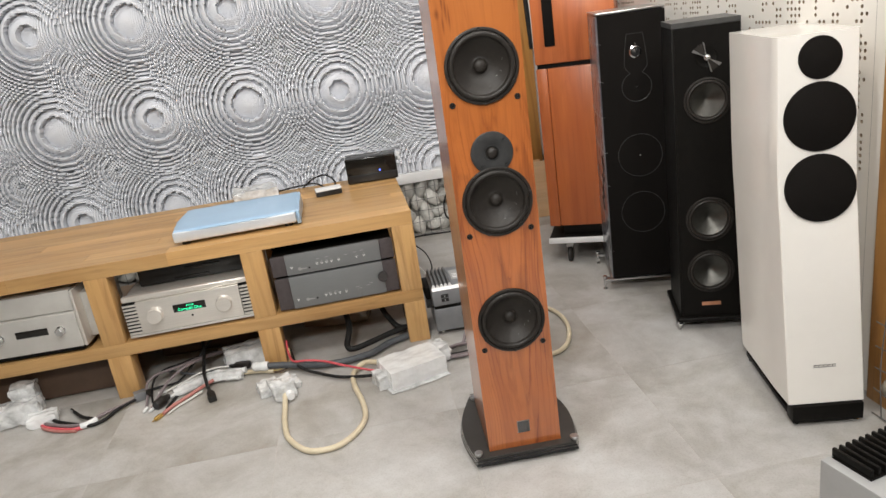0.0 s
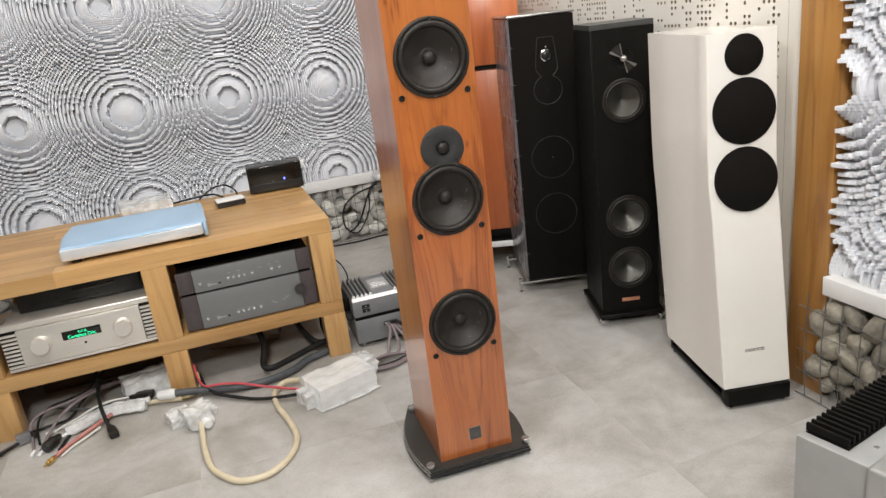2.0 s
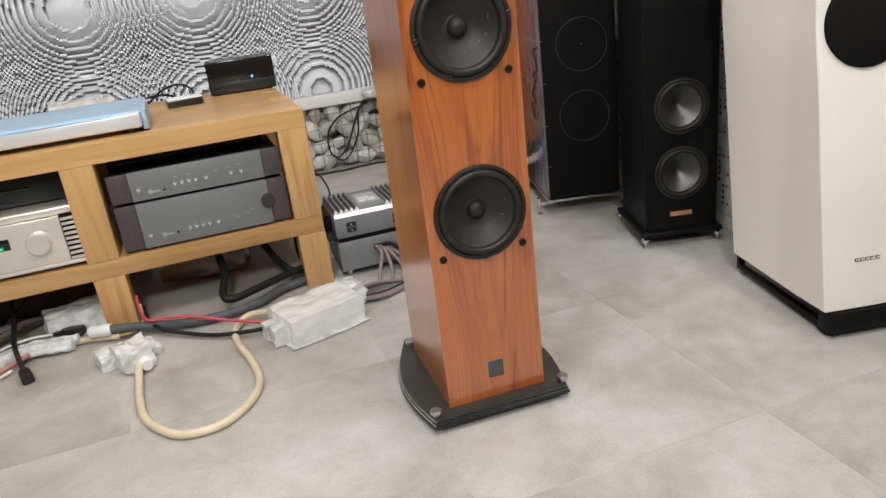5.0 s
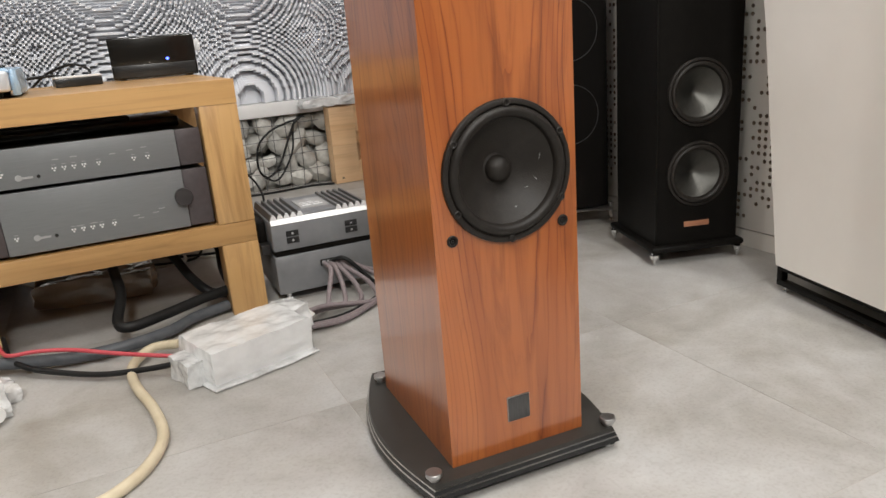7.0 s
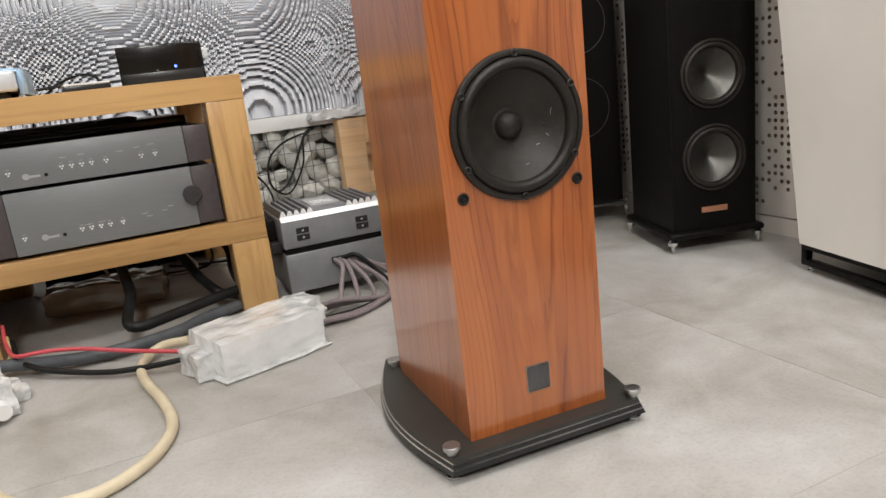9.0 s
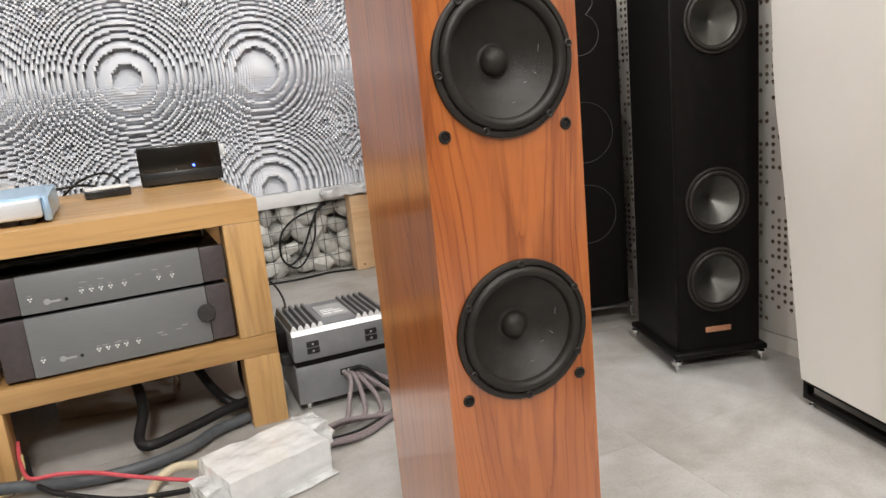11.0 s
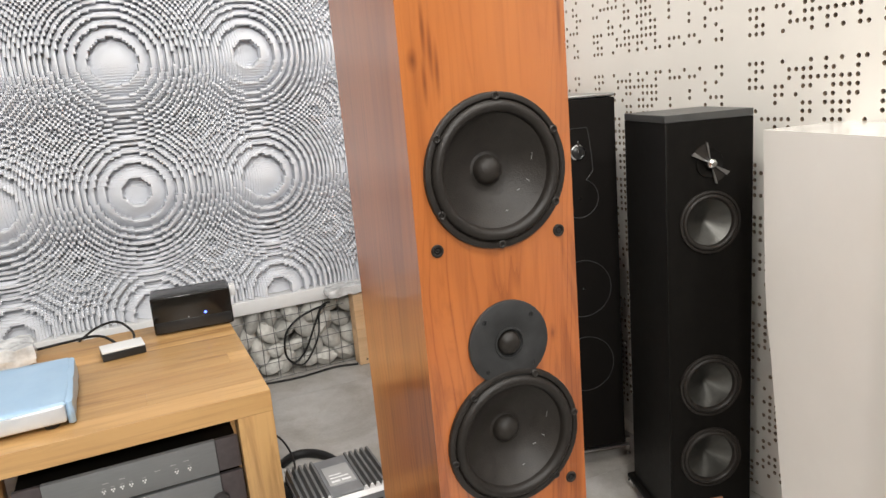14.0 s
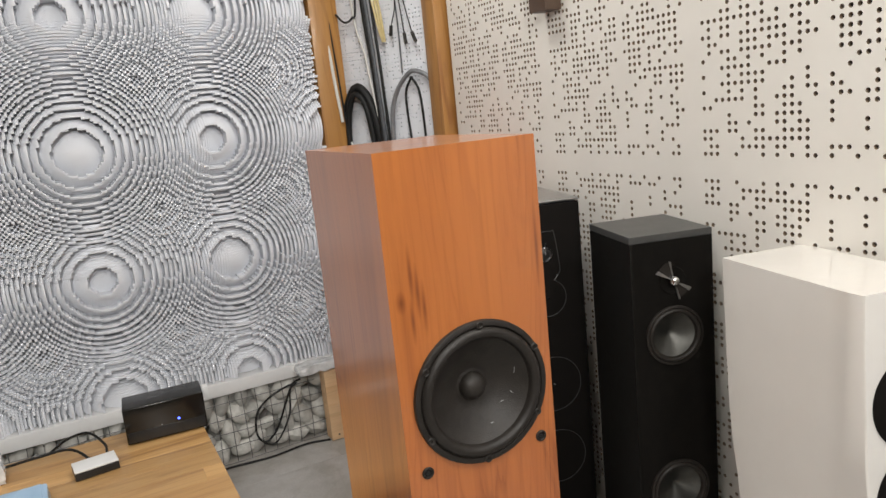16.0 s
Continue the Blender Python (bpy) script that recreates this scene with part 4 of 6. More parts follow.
def cloth_tower():
    ob = thing("floorstanding_speaker", "black tower speaker with bright trim and film-wrapped grey sides", "loudspeaker", 0.996, 2.360, 0, -15, "floorstanding speakers")
    cab = part("cabinet", B(-0.120, 0.104, 0.004, 0.33, 0.052, 1.004, 0.006), HIDE, ob, "grey grained side under torn film")
    part("front", B(-0.116, 0.106, -0.003, 0.006, 0.056, 1.002, 0.002), CLOTH, ob, "black cloth front")
    part("top_trim", B(-0.122, 0.107, -0.003, 0.334, 1.0045, 1.012, 0.002), STEEL, ob, "bright metal edge")
    part("bottom_trim", B(-0.122, 0.107, -0.004, 0.334, 0.044, 0.0515, 0.002), STEEL, ob, "bright metal edge")
    y = -0.0035
    outline_ring(ob, [(-0.016, 0.801), (-0.030, 0.818), (-0.034, 0.836), (-0.024, 0.925), (-0.014, 0.932), (0.022, 0.932), (0.032, 0.925), (0.042, 0.836), (0.038, 0.818), (0.024, 0.801)], y, "tweeter_outline")
    outline_ring(ob, circle_points(0.004, 0.755, 0.050, 114, 426), y, "midrange_outline")
    outline_ring(ob, circle_points(0.004, 0.515, 0.076), y, "woofer_outline")
    outline_ring(ob, circle_points(0.004, 0.305, 0.076), y, "woofer_outline")
    m = facing(0.004, -0.003, 0.872)
    tw = part("tweeter", lathe(bmesh.new(), [(0.020, 0), (0.020, 0.002), (0.0165, 0.003), (0.0150, 0.0008), (0.0, 0.0008)], m, 36), CHROME, ob, "bright ringed dome")
    part("dome", lathe(bmesh.new(), [(0.0148, 0.001), (0.010, 0.004), (0, 0.005)], m, 30), BLACK, tw)
    part("arrow_bar", B(0.0025, 0.0055, -0.010, -0.004, 0.872, 0.902, 0.001), CHROME, tw)
    for z in (0.755, 0.515):
        part("centre_dot", lathe(bmesh.new(), [(0.004, 0), (0.003, 0.002), (0, 0.002)], facing(0.004, -0.003, z), 14), CHROME, ob)
    rnd = random.Random(5)
    for k in range(7):
        z = 0.16 + 0.125 * k
        pts = [(-0.1222, 0.33, z + 0.004), (-0.1228, 0.16, z - rnd.uniform(0, 0.006)), (-0.1224, 0.003, z + 0.002), (-0.108, -0.0050, z + rnd.uniform(-0.004, 0.004))]
        part("film_strand", tube(bmesh.new(), pts, 0.0005, 5, 5), LEGEND, ob)
    pts = [(-0.1222, 0.02 + 0.05 * (k % 2) + 0.012 * k, 0.52 - 0.028 * k + 0.012 * math.sin(k * 2.0)) for k in range(9)]
    part("torn_film", tube(bmesh.new(), pts, 0.0022, 6, 5), BLACK_CABLE, ob, "torn crumpled film edge")
    for x, q in ((-0.146, 0.03), (-0.146, 0.31), (0.128, 0.03), (0.128, 0.31)):
        part("outrigger", B(min(x, x * 0.7), max(x, x * 0.7), q - 0.012, q + 0.012, 0.034, 0.0438, 0.002), STEEL, ob)
        part("spike", lathe(bmesh.new(), [(0, 0), (0.008, 0.0005), (0.008, 0.004), (0.002, 0.005), (0.0065, 0.018), (0.0065, 0.046), (0.0075, 0.046), (0.0075, 0.054), (0, 0.054)], Matrix.Translation((x, q, 0)), 18), CHROME, ob, "adjustable steel spike")
    return ob


def stacked_tower():
    ob = thing("floorstanding_speaker", "reddish cherry two-part speaker standing on a wheeled board", "loudspeaker", 0.818, 2.800, 0.118, -24, "floorstanding speakers")
    low = part("lower_cabinet", B(0.0, 0.27, 0.0, 0.32, 0.042, 0.700, 0.005), CHERRY_FAR, ob, "glossy red cherry cabinet")
    part("side_panel", B(-0.046, -0.002, 0.006, 0.33, 0.040, 0.700, 0.003), CHERRY_FAR, low)
    part("plinth", B(0.01, 0.26, 0.01, 0.31, 0.0, 0.0415, 0.002), SATIN, ob)
    part("upper_cabinet", B(-0.046, 0.272, -0.004, 0.33, 0.7175, 1.01, 0.005), CHERRY_FAR, ob, "glossy red cherry cabinet")
    part("grille_strip", B(0.0, 0.040, -0.012, -0.003, 0.785, 0.98, 0.002), CLOTH, ob, "narrow black grille")
    part("shadow_gap", B(-0.040, 0.262, 0.008, 0.318, 0.7005, 0.717), SATIN, ob)
    return ob


def dolly():
    ob = thing("transport_dolly", "flat wheeled board under the red cherry speaker", "dolly", 0.818, 2.800, 0, -24)
    part("deck", B(-0.05, 0.30, -0.03, 0.36, 0.098, 0.117, 0.003), SATIN, ob, "dark carpeted deck")
    part("edge_strip", B(-0.052, 0.302, -0.042, -0.0305, 0.095, 0.118, 0.002), RIM, ob, "pale edge strip")
    for x in (0.03, 0.27):
        for y in (0.0, 0.31):
            q = Matrix.Translation((x - 0.008, y, 0.034)) @ Matrix.Rotation(math.pi / 2, 4, "Y")
            w = part("wheel", lathe(bmesh.new(), [(0, 0), (0.030, 0), (0.034, 0.004), (0.034, 0.014), (0.030, 0.018), (0, 0.018)], q, 28), RUBBER, ob, "black rubber castor")
            part("fork", B(x - 0.014, x + 0.016, y - 0.008, y + 0.012, 0.066, 0.0975, 0.002), STEEL, w)
    return ob


cherry_tower()
white_tower()
black_tower()
cloth_tower()
stacked_tower()
dolly()


# ---- the rack ----
RF, RB, RT = 2.285, 2.945, 0.479
rack = thing("hifi_rack", "low wide oiled oak rack with open bays", "rack")
staves = 9
for k in range(staves):
    y0 = RF + (RB - RF) * k / staves
    cuts = [-1.46, -0.95 + 0.22 * ((k * 5) % 4) - 0.2, -0.35 + 0.19 * ((k * 3) % 5) - 0.3, 0.156]
    for x0, x1 in zip(cuts, cuts[1:]):
        part("stave", B(x0, x1, y0, y0 + (RB - RF) / staves, 0.4325, RT, 0.0006, 1), OAK, rack)
part("shelf", B(-1.46, 0.1555, RF + 0.001, RB - 0.002, 0.152, 0.196, 0.002), OAK, rack)
for x in (-1.46, -0.923, -0.423, 0.083):
    for y in (RF, RB - 0.073):
        part("leg", B(x, x + 0.073, y + 0.0005, y + 0.0725, 0.0, 0.1518, 0.002), OAK_UP, rack)
        part("upright", B(x, x + 0.073, y + 0.0005, y + 0.0725, 0.1962, 0.4323, 0.002), OAK_UP, rack)


# ---- equipment in the rack ----
def bars(parent, spots, y, material, name="legend", w=0.010, h=0.0016):
    for x, z in spots:
        part(name, B(x - w / 2, x + w / 2, y - 0.0006, y + 0.0005, z - h / 2, z + h / 2), material, parent)


def dark_amp(z0, z1, knob, keys, dot, extra, label):
    """A gunmetal front between dark cheeks."""
    ob = thing("amplifier", label, "amplifier", -0.128, 2.297, z0, 0, "dark hifi units in the rack")
    h = z1 - z0
    case = part("case", B(-0.203, 0.203, 0.012, 0.37, 0.010, h - 0.003, 0.002), SATIN, ob, "black metal case")
    front = part("front_panel", B(-0.158, 0.160, -0.004, 0.011, 0.0065, h, 0.0015), GUNMETAL, ob, "gunmetal brushed front")
    part("left_cheek", B(-0.2065, -0.1585, -0.0005, 0.0115, 0.007, h - 0.001, 0.002), CHEEK, ob)
    part("right_cheek", B(0.1605, 0.2065, -0.0005, 0.0115, 0.007, h - 0.001, 0.002), CHEEK, ob)
    for k in range(9):
        part("vent", B(-0.15 + 0.034 * k, -0.126 + 0.034 * k, 0.10, 0.30, h - 0.0045, h - 0.0022), BLACK, case)
    for x in keys:
        bm = bmesh.new()
        for u, v in ((0, 0), (-0.0024, 0.0042), (0.0024, 0.0042)):
            box(bm, x + u - 0.0016, x + u + 0.0016, -0.0062, -0.0035, keys[x] + v, keys[x] + v + 0.0032, 0.0006, 1)
        part("key", bm, LAMP_KEY, front, "small bright steel key")
        bars(front, [(x, keys[x] + 0.0115)], -0.0042, FAINT, w=0.006, h=0.0012)
    part("sensor", lathe(bmesh.new(), [(0.0032, 0), (0.0030, 0.0008), (0, 0.0008)], facing(dot[0], -0.004, dot[1]), 18), GLASS_BLACK, front, "black sensor window")
    part("maker_mark", lathe(bmesh.new(), [(0.0058, 0), (0.0055, 0.0005), (0, 0.0005)], facing(dot[0] - 0.032, -0.004, dot[1] + 0.0005), 24), FAINT, front)
    bars(front, [(dot[0] - 0.018, dot[1])], -0.0042, FAINT, w=0.018, h=0.004)
    bars(front, extra, -0.0042, FAINT, w=0.011)
    if knob:
        m = facing(knob[0], -0.004, knob[1])
        k = part("volume_knob", lathe(bmesh.new(), [(0.0168, 0), (0.0168, 0.012), (0.0160, 0.0135), (0.0120, 0.0140), (0, 0.0138)], m, 48), KNOB, ob, "round dark grey volume knob")
    for x in (-0.17, 0.17):
        for y in (0.04, 0.32):
            part("foot", disc(bmesh.new(), 0.012, 0.0105, Matrix.Translation((x, y, 0)), 20), RUBBER, ob)
    return ob


up = (-0.140, -0.055, -0.0385, -0.022, -0.0055, 0.019, 0.080, 0.1045)
dark_amp(0.3175, 0.395, None, {x: 0.029 for x in up}, (-0.082, 0.024), [(0.045, 0.047), (0.075, 0.050), (0.10, 0.052), (-0.05, 0.050), (-0.02, 0.051)], "slim dark grey hifi unit on the larger amplifier")
dark_amp(0.1965, 0.317, (0.155, 0.068), {x: 0.033 for x in (-0.140, -0.046, -0.030, -0.014, 0.002, 0.024)}, (-0.076, 0.033), [(0.065, 0.046), (0.072, 0.040), (0.10, 0.046), (0.112, 0.052), (-0.035, 0.044), (-0.01, 0.045)], "large dark grey amplifier with round volume knob")

ob = thing("black_tray", "flat glossy black unit lying on the dark hifi unit", "hifi unit", -0.135, 2.40, 0.3925, 2)
part("body", B(-0.20, 0.19, 0.0, 0.26, 0.0, 0.020, 0.003), GLASS_BLACK, ob)
part("lid", B(-0.19, 0.10, 0.02, 0.25, 0.0202, 0.027, 0.002), BLACK, ob)


def silver_amp():
    ob = thing("amplifier", "champagne silver amplifier with green display and two knobs", "amplifier", -0.6215, 2.293, 0.1965, 0)
    h, w = 0.156, 0.211
    case = part("case", B(-w + 0.004, w - 0.004, 0.016, 0.38, 0.016, h - 0.012, 0.003), SILVER_CASE, ob)
    front = part("front_panel", B(-0.168, 0.168, -0.004, 0.0155, 0.020, 0.132, 0.002), SILVER, ob, "champagne brushed front")
    part("top_slope", B(-w, w, 0.004, 0.030, 0.1325, 0.152, 0.005, 3), SILVER, ob)
    part("bottom_lip", B(-w, w, -0.004, 0.020, 0.010, 0.0195, 0.003), SILVER, ob)
    for sx in (-1, 1):
        x0, x1 = sorted((sx * 0.1685, sx * w))
        part("side_block", B(x0, x1, 0.0025, 0.0155, 0.020, 0.132, 0.001), SATIN, ob)
        for k in range(9):
            part("grille_bar", B(x0 + 0.001, x1, -0.004, 0.0022, 0.022 + 0.0122 * k, 0.0285 + 0.0122 * k, 0.001), SILVER, ob)
    for x in (-0.113, 0.113):
        m = facing(x, -0.004, 0.078)
        part("knob", lathe(bmesh.new(), [(0.0280, 0), (0.0280, 0.003), (0.0255, 0.004), (0.0255, 0.019), (0.0240, 0.021), (0, 0.0215)], m, 56), SILVER, ob, "large round silver knob")
    disp = part("display", B(-0.053, 0.053, -0.0048, 0.0, 0.074, 0.101, 0.0008), GLASS_BLACK, front, "black display with green text")
    for body, x, z, size in (("Compact Disc", 0.0, 0.0775, 0.0135), ("CD.R", 0.003, 0.0893, 0.0105)):
        txt = bpy.data.curves.new("display_text", "FONT")
        txt.body, txt.size, txt.align_x, txt.extrude = body, size * U, "CENTER", 0.0002
        txt.materials.append(GREEN)
        t = new("display_text", txt)
        me = bpy.data.meshes.new_from_object(t)
        bpy.data.objects.remove(t)
        o = new("display_text", me)
        o.parent, o.location, o.rotation_euler = disp, (x * U, -0.0053 * U, z * U), (math.pi / 2, 0, 0)
        tagged(o, "glowing green display text")
    part("sensor", disc(bmesh.new(), 0.0036, 0.001, facing(0.003, -0.004, 0.055), 18, 0.0003), GLASS_BLACK, front)
    for x in (-0.17, 0.17):
        for y in (0.05, 0.33):
            part("foot", disc(bmesh.new(), 0.016, 0.0158, Matrix.Translation((x, y, 0)), 20), RUBBER, ob)


silver_amp()
ob = thing("black_unit", "deep black box standing on the silver amplifier", "hifi unit", -0.615, 2.40, 0.341, 0)
part("body", B(-0.175, 0.175, 0.0, 0.28, 0.004, 0.072, 0.003), BLACK, ob)
part("slot", B(-0.02, 0.10, -0.0012, 0.002, 0.040, 0.048, 0.001), GLASS_BLACK, ob)
part("lower_slot", B(-0.06, 0.06, -0.0012, 0.002, 0.012, 0.018, 0.001), GLASS_BLACK, ob)
for x in (-0.15, 0.15):
    part("foot", B(x - 0.012, x + 0.012, 0.02, 0.26, 0.0, 0.0042), RUBBER, ob)


def stacked_silver():
    ob = thing("amplifier", "silver two-tier amplifier with small knobs and dark window", "amplifier", -1.140, 2.286, 0.1965, -3)
    low = part("lower_front", B(-0.19, 0.165, 0.0, 0.33, 0.022, 0.142, 0.002), SILVER_CASE, ob, "silver lower tier")
    part("upper_tier", B(-0.186, 0.161, 0.016, 0.33, 0.1445, 0.215, 0.003), SILVER_CASE, ob, "pale silver upper tier")
    part("corner_post", B(0.1655, 0.176, 0.004, 0.32, 0.020, 0.214, 0.003), SILVER, ob, "bright side strip")
    part("side_wing", B(0.1765, 0.205, 0.05, 0.31, 0.034, 0.19, 0.003), SILVER_CASE, ob)
    part("window", B(-0.035, 0.068, -0.0012, 0.002, 0.080, 0.104, 0.0008), GLASS_BLACK, low, "black display window")
    for x in (-0.085, 0.110):
        part("knob", lathe(bmesh.new(), [(0.0150, 0), (0.0150, 0.004), (0.0125, 0.005), (0.0125, 0.022), (0.0115, 0.023), (0, 0.023)], facing(x, 0.0, 0.088), 32), CHROME, low, "small polished knob")
    part("plinth", B(-0.17, 0.16, 0.01, 0.32, 0.008, 0.0215), SATIN, ob)
    for x in (-0.15, 0.14):
        for y in (0.04, 0.29):
            part("foot", disc(bmesh.new(), 0.012, 0.0082, Matrix.Translation((x, y, 0)), 18), RUBBER, ob)


stacked_silver()

# ---- on the rack ----
ob = thing("streamer", "flat pale device still under blue protective film", "hifi unit", -0.423, 2.335, RT, 1)
part("body", B(-0.205, 0.200, 0.0, 0.30, 0.012, 0.049, 0.006, 3), PALE, ob, "pale silver body")
bm = lump(bmesh.new(), -0.209, 0.210, -0.001, 0.305, 0.0420, 0.0535, 0.0015, 9, 3)
part("film", bm, BLUE_FILM, ob, "pale blue protective film")
part("film_flap", lump(bmesh.new(), 0.2005, 0.2135, 0.004, 0.30, 0.004, 0.052, 0.003, 6, 8), BLUE_FILM, ob, "loose film edge")
for x in (-0.17, 0.17):
    for y in (0.03, 0.23):
        part("foot", disc(bmesh.new(), 0.014, 0.0122, Matrix.Translation((x, y, 0)), 18), RUBBER, ob)

ob = thing("small_adapter", "small white and black box with cables on the rack", "adapter", -0.114, 2.711, RT, 6)
part("body", B(-0.050, 0.050, 0.0, 0.068, 0.001, 0.020, 0.002), BLACK, ob)
part("top", B(-0.0495, 0.0495, 0.001, 0.067, 0.0202, 0.0245, 0.001), RIM, ob, "white top plate")

ob = thing("network_player", "small glossy black box with blue light", "hifi unit", 0.065, 2.826, RT, -4)
part("body", B(-0.102, 0.102, 0.0, 0.105, 0.003, 0.103, 0.004, 3), GLASS_BLACK, ob, "glossy black box")
part("front_band", B(-0.098, 0.098, -0.0012, 0.002, 0.007, 0.036, 0.0006), BLACK, ob)
part("led", disc(bmesh.new(), 0.0034, 0.0012, facing(0.032, -0.0012, 0.046), 14, 0.0003), BLUE_LED, ob, "blue indicator light")
part("second_light", disc(bmesh.new(), 0.0014, 0.0012, facing(-0.012, -0.0012, 0.040), 10, 0.0003), LEGEND, ob)
for x in (-0.08, 0.08):
    part("foot", B(x - 0.008, x + 0.008, 0.01, 0.09, 0.0, 0.0032), RUBBER, ob)
part("plug", B(0.104, 0.120, 0.07, 0.098, 0.060, 0.090, 0.002), RIM, ob, "white plug")

ob = thing("wrapped_parcel", "small parcel in crumpled bubble wrap on the rack", "parcel", -0.40, 2.80, RT, 8)
part("wrap", lump(bmesh.new(), -0.09, 0.09, 0.0, 0.12, 0.0, 0.05, 0.010, 9, 4), WRAP, ob)


def cable(name, label, points, r, material, group="loose cables"):
    return solo(name, tube(bmesh.new(), points, r), material, label, "cable", group)


cable("cable", "thin black cable from the small adapter", [(-0.12, 2.775, 0.491), (-0.17, 2.86, 0.505), (-0.25, 2.88, 0.500), (-0.34, 2.90, 0.490), (-0.45, 2.93, 0.484)], 0.0035, BLACK_CABLE)
cable("cable", "thin black cable looping from the small adapter", [(-0.09, 2.775, 0.491), (-0.09, 2.81, 0.515), (-0.13, 2.89, 0.528), (-0.20, 2.92, 0.50), (-0.26, 2.96, 0.42), (-0.30, 2.99, 0.20), (-0.33, 3.02, 0.004)], 0.0032, BLACK_CABLE)
cable("cable", "black cable hanging from the network player", [(0.02, 2.935, 0.53), (0.03, 2.99, 0.50), (0.05, 3.00, 0.30), (0.09, 3.02, 0.06), (0.14, 3.05, 0.004)], 0.0035, BLACK_CABLE)


# ---- by the rack: stacked power units ----
def power_unit():
    ob = thing("power_amplifier", "two stacked grey finned power amplifiers on the floor", "amplifier", 0.292, 2.286, 0, -1)
    low = part("lower_case", B(-0.108, 0.112, 0.0, 0.185, 0.020, 0.104, 0.004), CASE_GREY, ob, "grey metal case")
    part("seam", B(-0.104, 0.108, 0.004, 0.18, 0.1042, 0.1158), SATIN, ob, "black gap between the cases")
    top = part("upper_case", B(-0.108, 0.112, 0.0, 0.185, 0.116, 0.180, 0.004), CASE_GREY, ob, "grey metal case")
    # the chamfer's highlight is painted on as near-white
    part("front_edge", prism(bmesh.new(), [(-0.0016, 0.1745), (0.0062, 0.1745), (0.0062, 0.1850), (0.0050, 0.1850)], -0.106, 0.110, Matrix(((0, 0, 1, 0), (1, 0, 0, 0), (0, 1, 0, 0), (0, 0, 0, 1)))), BRIGHT, top, "milled edge with its highlight in the colour")
    for k in range(15):
        x = -0.105 + 0.0143 * k
        mid = -0.036 < x + 0.007 < 0.044
        roof = [(x, 0.1802), (x + 0.0138, 0.1802), (x + 0.0095, 0.1945), (x + 0.0043, 0.1945)]
        turn = Matrix.Rotation(math.pi / 2, 4, "X")
        if not mid:
            fin = part("fin", prism(bmesh.new(), roof, -0.184, -0.0086, turn), BRONZE, top, "grey cooling ridge")
            part("fin_end", prism(bmesh.new(), [(x, 0.1851), (x + 0.0138, 0.1851), (x + 0.0095, 0.1948), (x + 0.0043, 0.1948)], -0.0085, -0.0035, turn), BRIGHT, fin, "ridge end with its highlight in the colour")
    part("name_plate", B(-0.028, 0.036, 0.050, 0.140, 0.1832, 0.1925, 0.002), FAINT, top, "pale plate between the fins")
    part("plate_border", B(-0.036, 0.046, 0.0065, 0.184, 0.1801, 0.1895, 0.002), CASE_GREY, top)
    for k, (x0, x1, y0, y1) in enumerate(((-0.020, 0.000, 0.060, 0.068), (0.004, 0.026, 0.060, 0.068), (-0.020, 0.024, 0.078, 0.083), (-0.020, 0.010, 0.092, 0.096))):
        part("legend", B(x0, x1, y0, y1, 0.1924, 0.1931), BRIGHT, top)
    for x in (-0.064, 0.066):
        for z in (0.137, 0.152):
            sw = part("switch", B(x - 0.0135, x + 0.0135, -0.0022, 0.002, z - 0.0062, z + 0.0062, 0.001), BLACK, top, "black switch")
            part("mark", B(x - 0.002, x + 0.002, -0.0030, -0.0021, z - 0.002, z + 0.002), LEGEND, sw)
    sock = part("socket_row", B(-0.012, 0.036, -0.0016, 0.002, 0.068, 0.082, 0.001), BLACK, low, "row of black sockets")
    for k in range(4):
        part("socket", B(-0.009 + 0.0115 * k, -0.001 + 0.0115 * k, -0.006, -0.0014, 0.071, 0.079, 0.001), LEGEND, sock)
    part("back_block", B(-0.128, -0.1085, 0.05, 0.16, 0.125, 0.175, 0.003), SATIN, top)
    part("side_socket", B(-0.130, -0.1085, 0.015, 0.045, 0.110, 0.132, 0.002), BLACK, low)
    for x in (-0.085, 0.09):
        for y in (0.02, 0.16):
            part("foot", lathe(bmesh.new(), [(0, 0), (0.003, 0.0005), (0.008, 0.018), (0.008, 0.0202), (0, 0.0202)], Matrix.Translation((x, y, 0)), 16), CHROME, ob, "steel cone foot")


power_unit()
for k, (dx, mt) in enumerate(((0.0, MAUVE), (0.012, MAUVE), (0.023, MAUVE), (0.034, MAUVE))):
    x = 0.287 + dx
    pts = [(x, 2.279, 0.075), (x + 0.004, 2.25, 0.066), (x - 0.012 + 0.018 * k, 2.225 - 0.004 * k, 0.030), (x - 0.03 + 0.02 * k, 2.19 - 0.01 * k, 0.010), (0.225 + 0.006 * k, 2.165 - 0.008 * k, 0.012 + 0.006 * k), (0.185, 2.125 - 0.004 * k, 0.020 + 0.005 * k)]
    cable("speaker_cable", "braided mauve cable plugged into the grey power amplifier", pts, 0.0052, mt, "braided cables")
for k in range(3):
    pts = [(0.30 + 0.012 * k, 2.277, 0.076), (0.325 + 0.01 * k, 2.25, 0.085 - 0.01 * k), (0.365 + 0.018 * k, 2.235, 0.040), (0.385 + 0.02 * k, 2.215, 0.010), (0.345 + 0.01 * k, 2.165, 0.008), (0.27, 2.125 - 0.012 * k, 0.008), (0.195, 2.105 - 0.008 * k, 0.014)]
    cable("speaker_cable", "dark braided cable curving over the floor", pts, 0.0048, MAUVE if k else BLACK_CABLE, "braided cables")
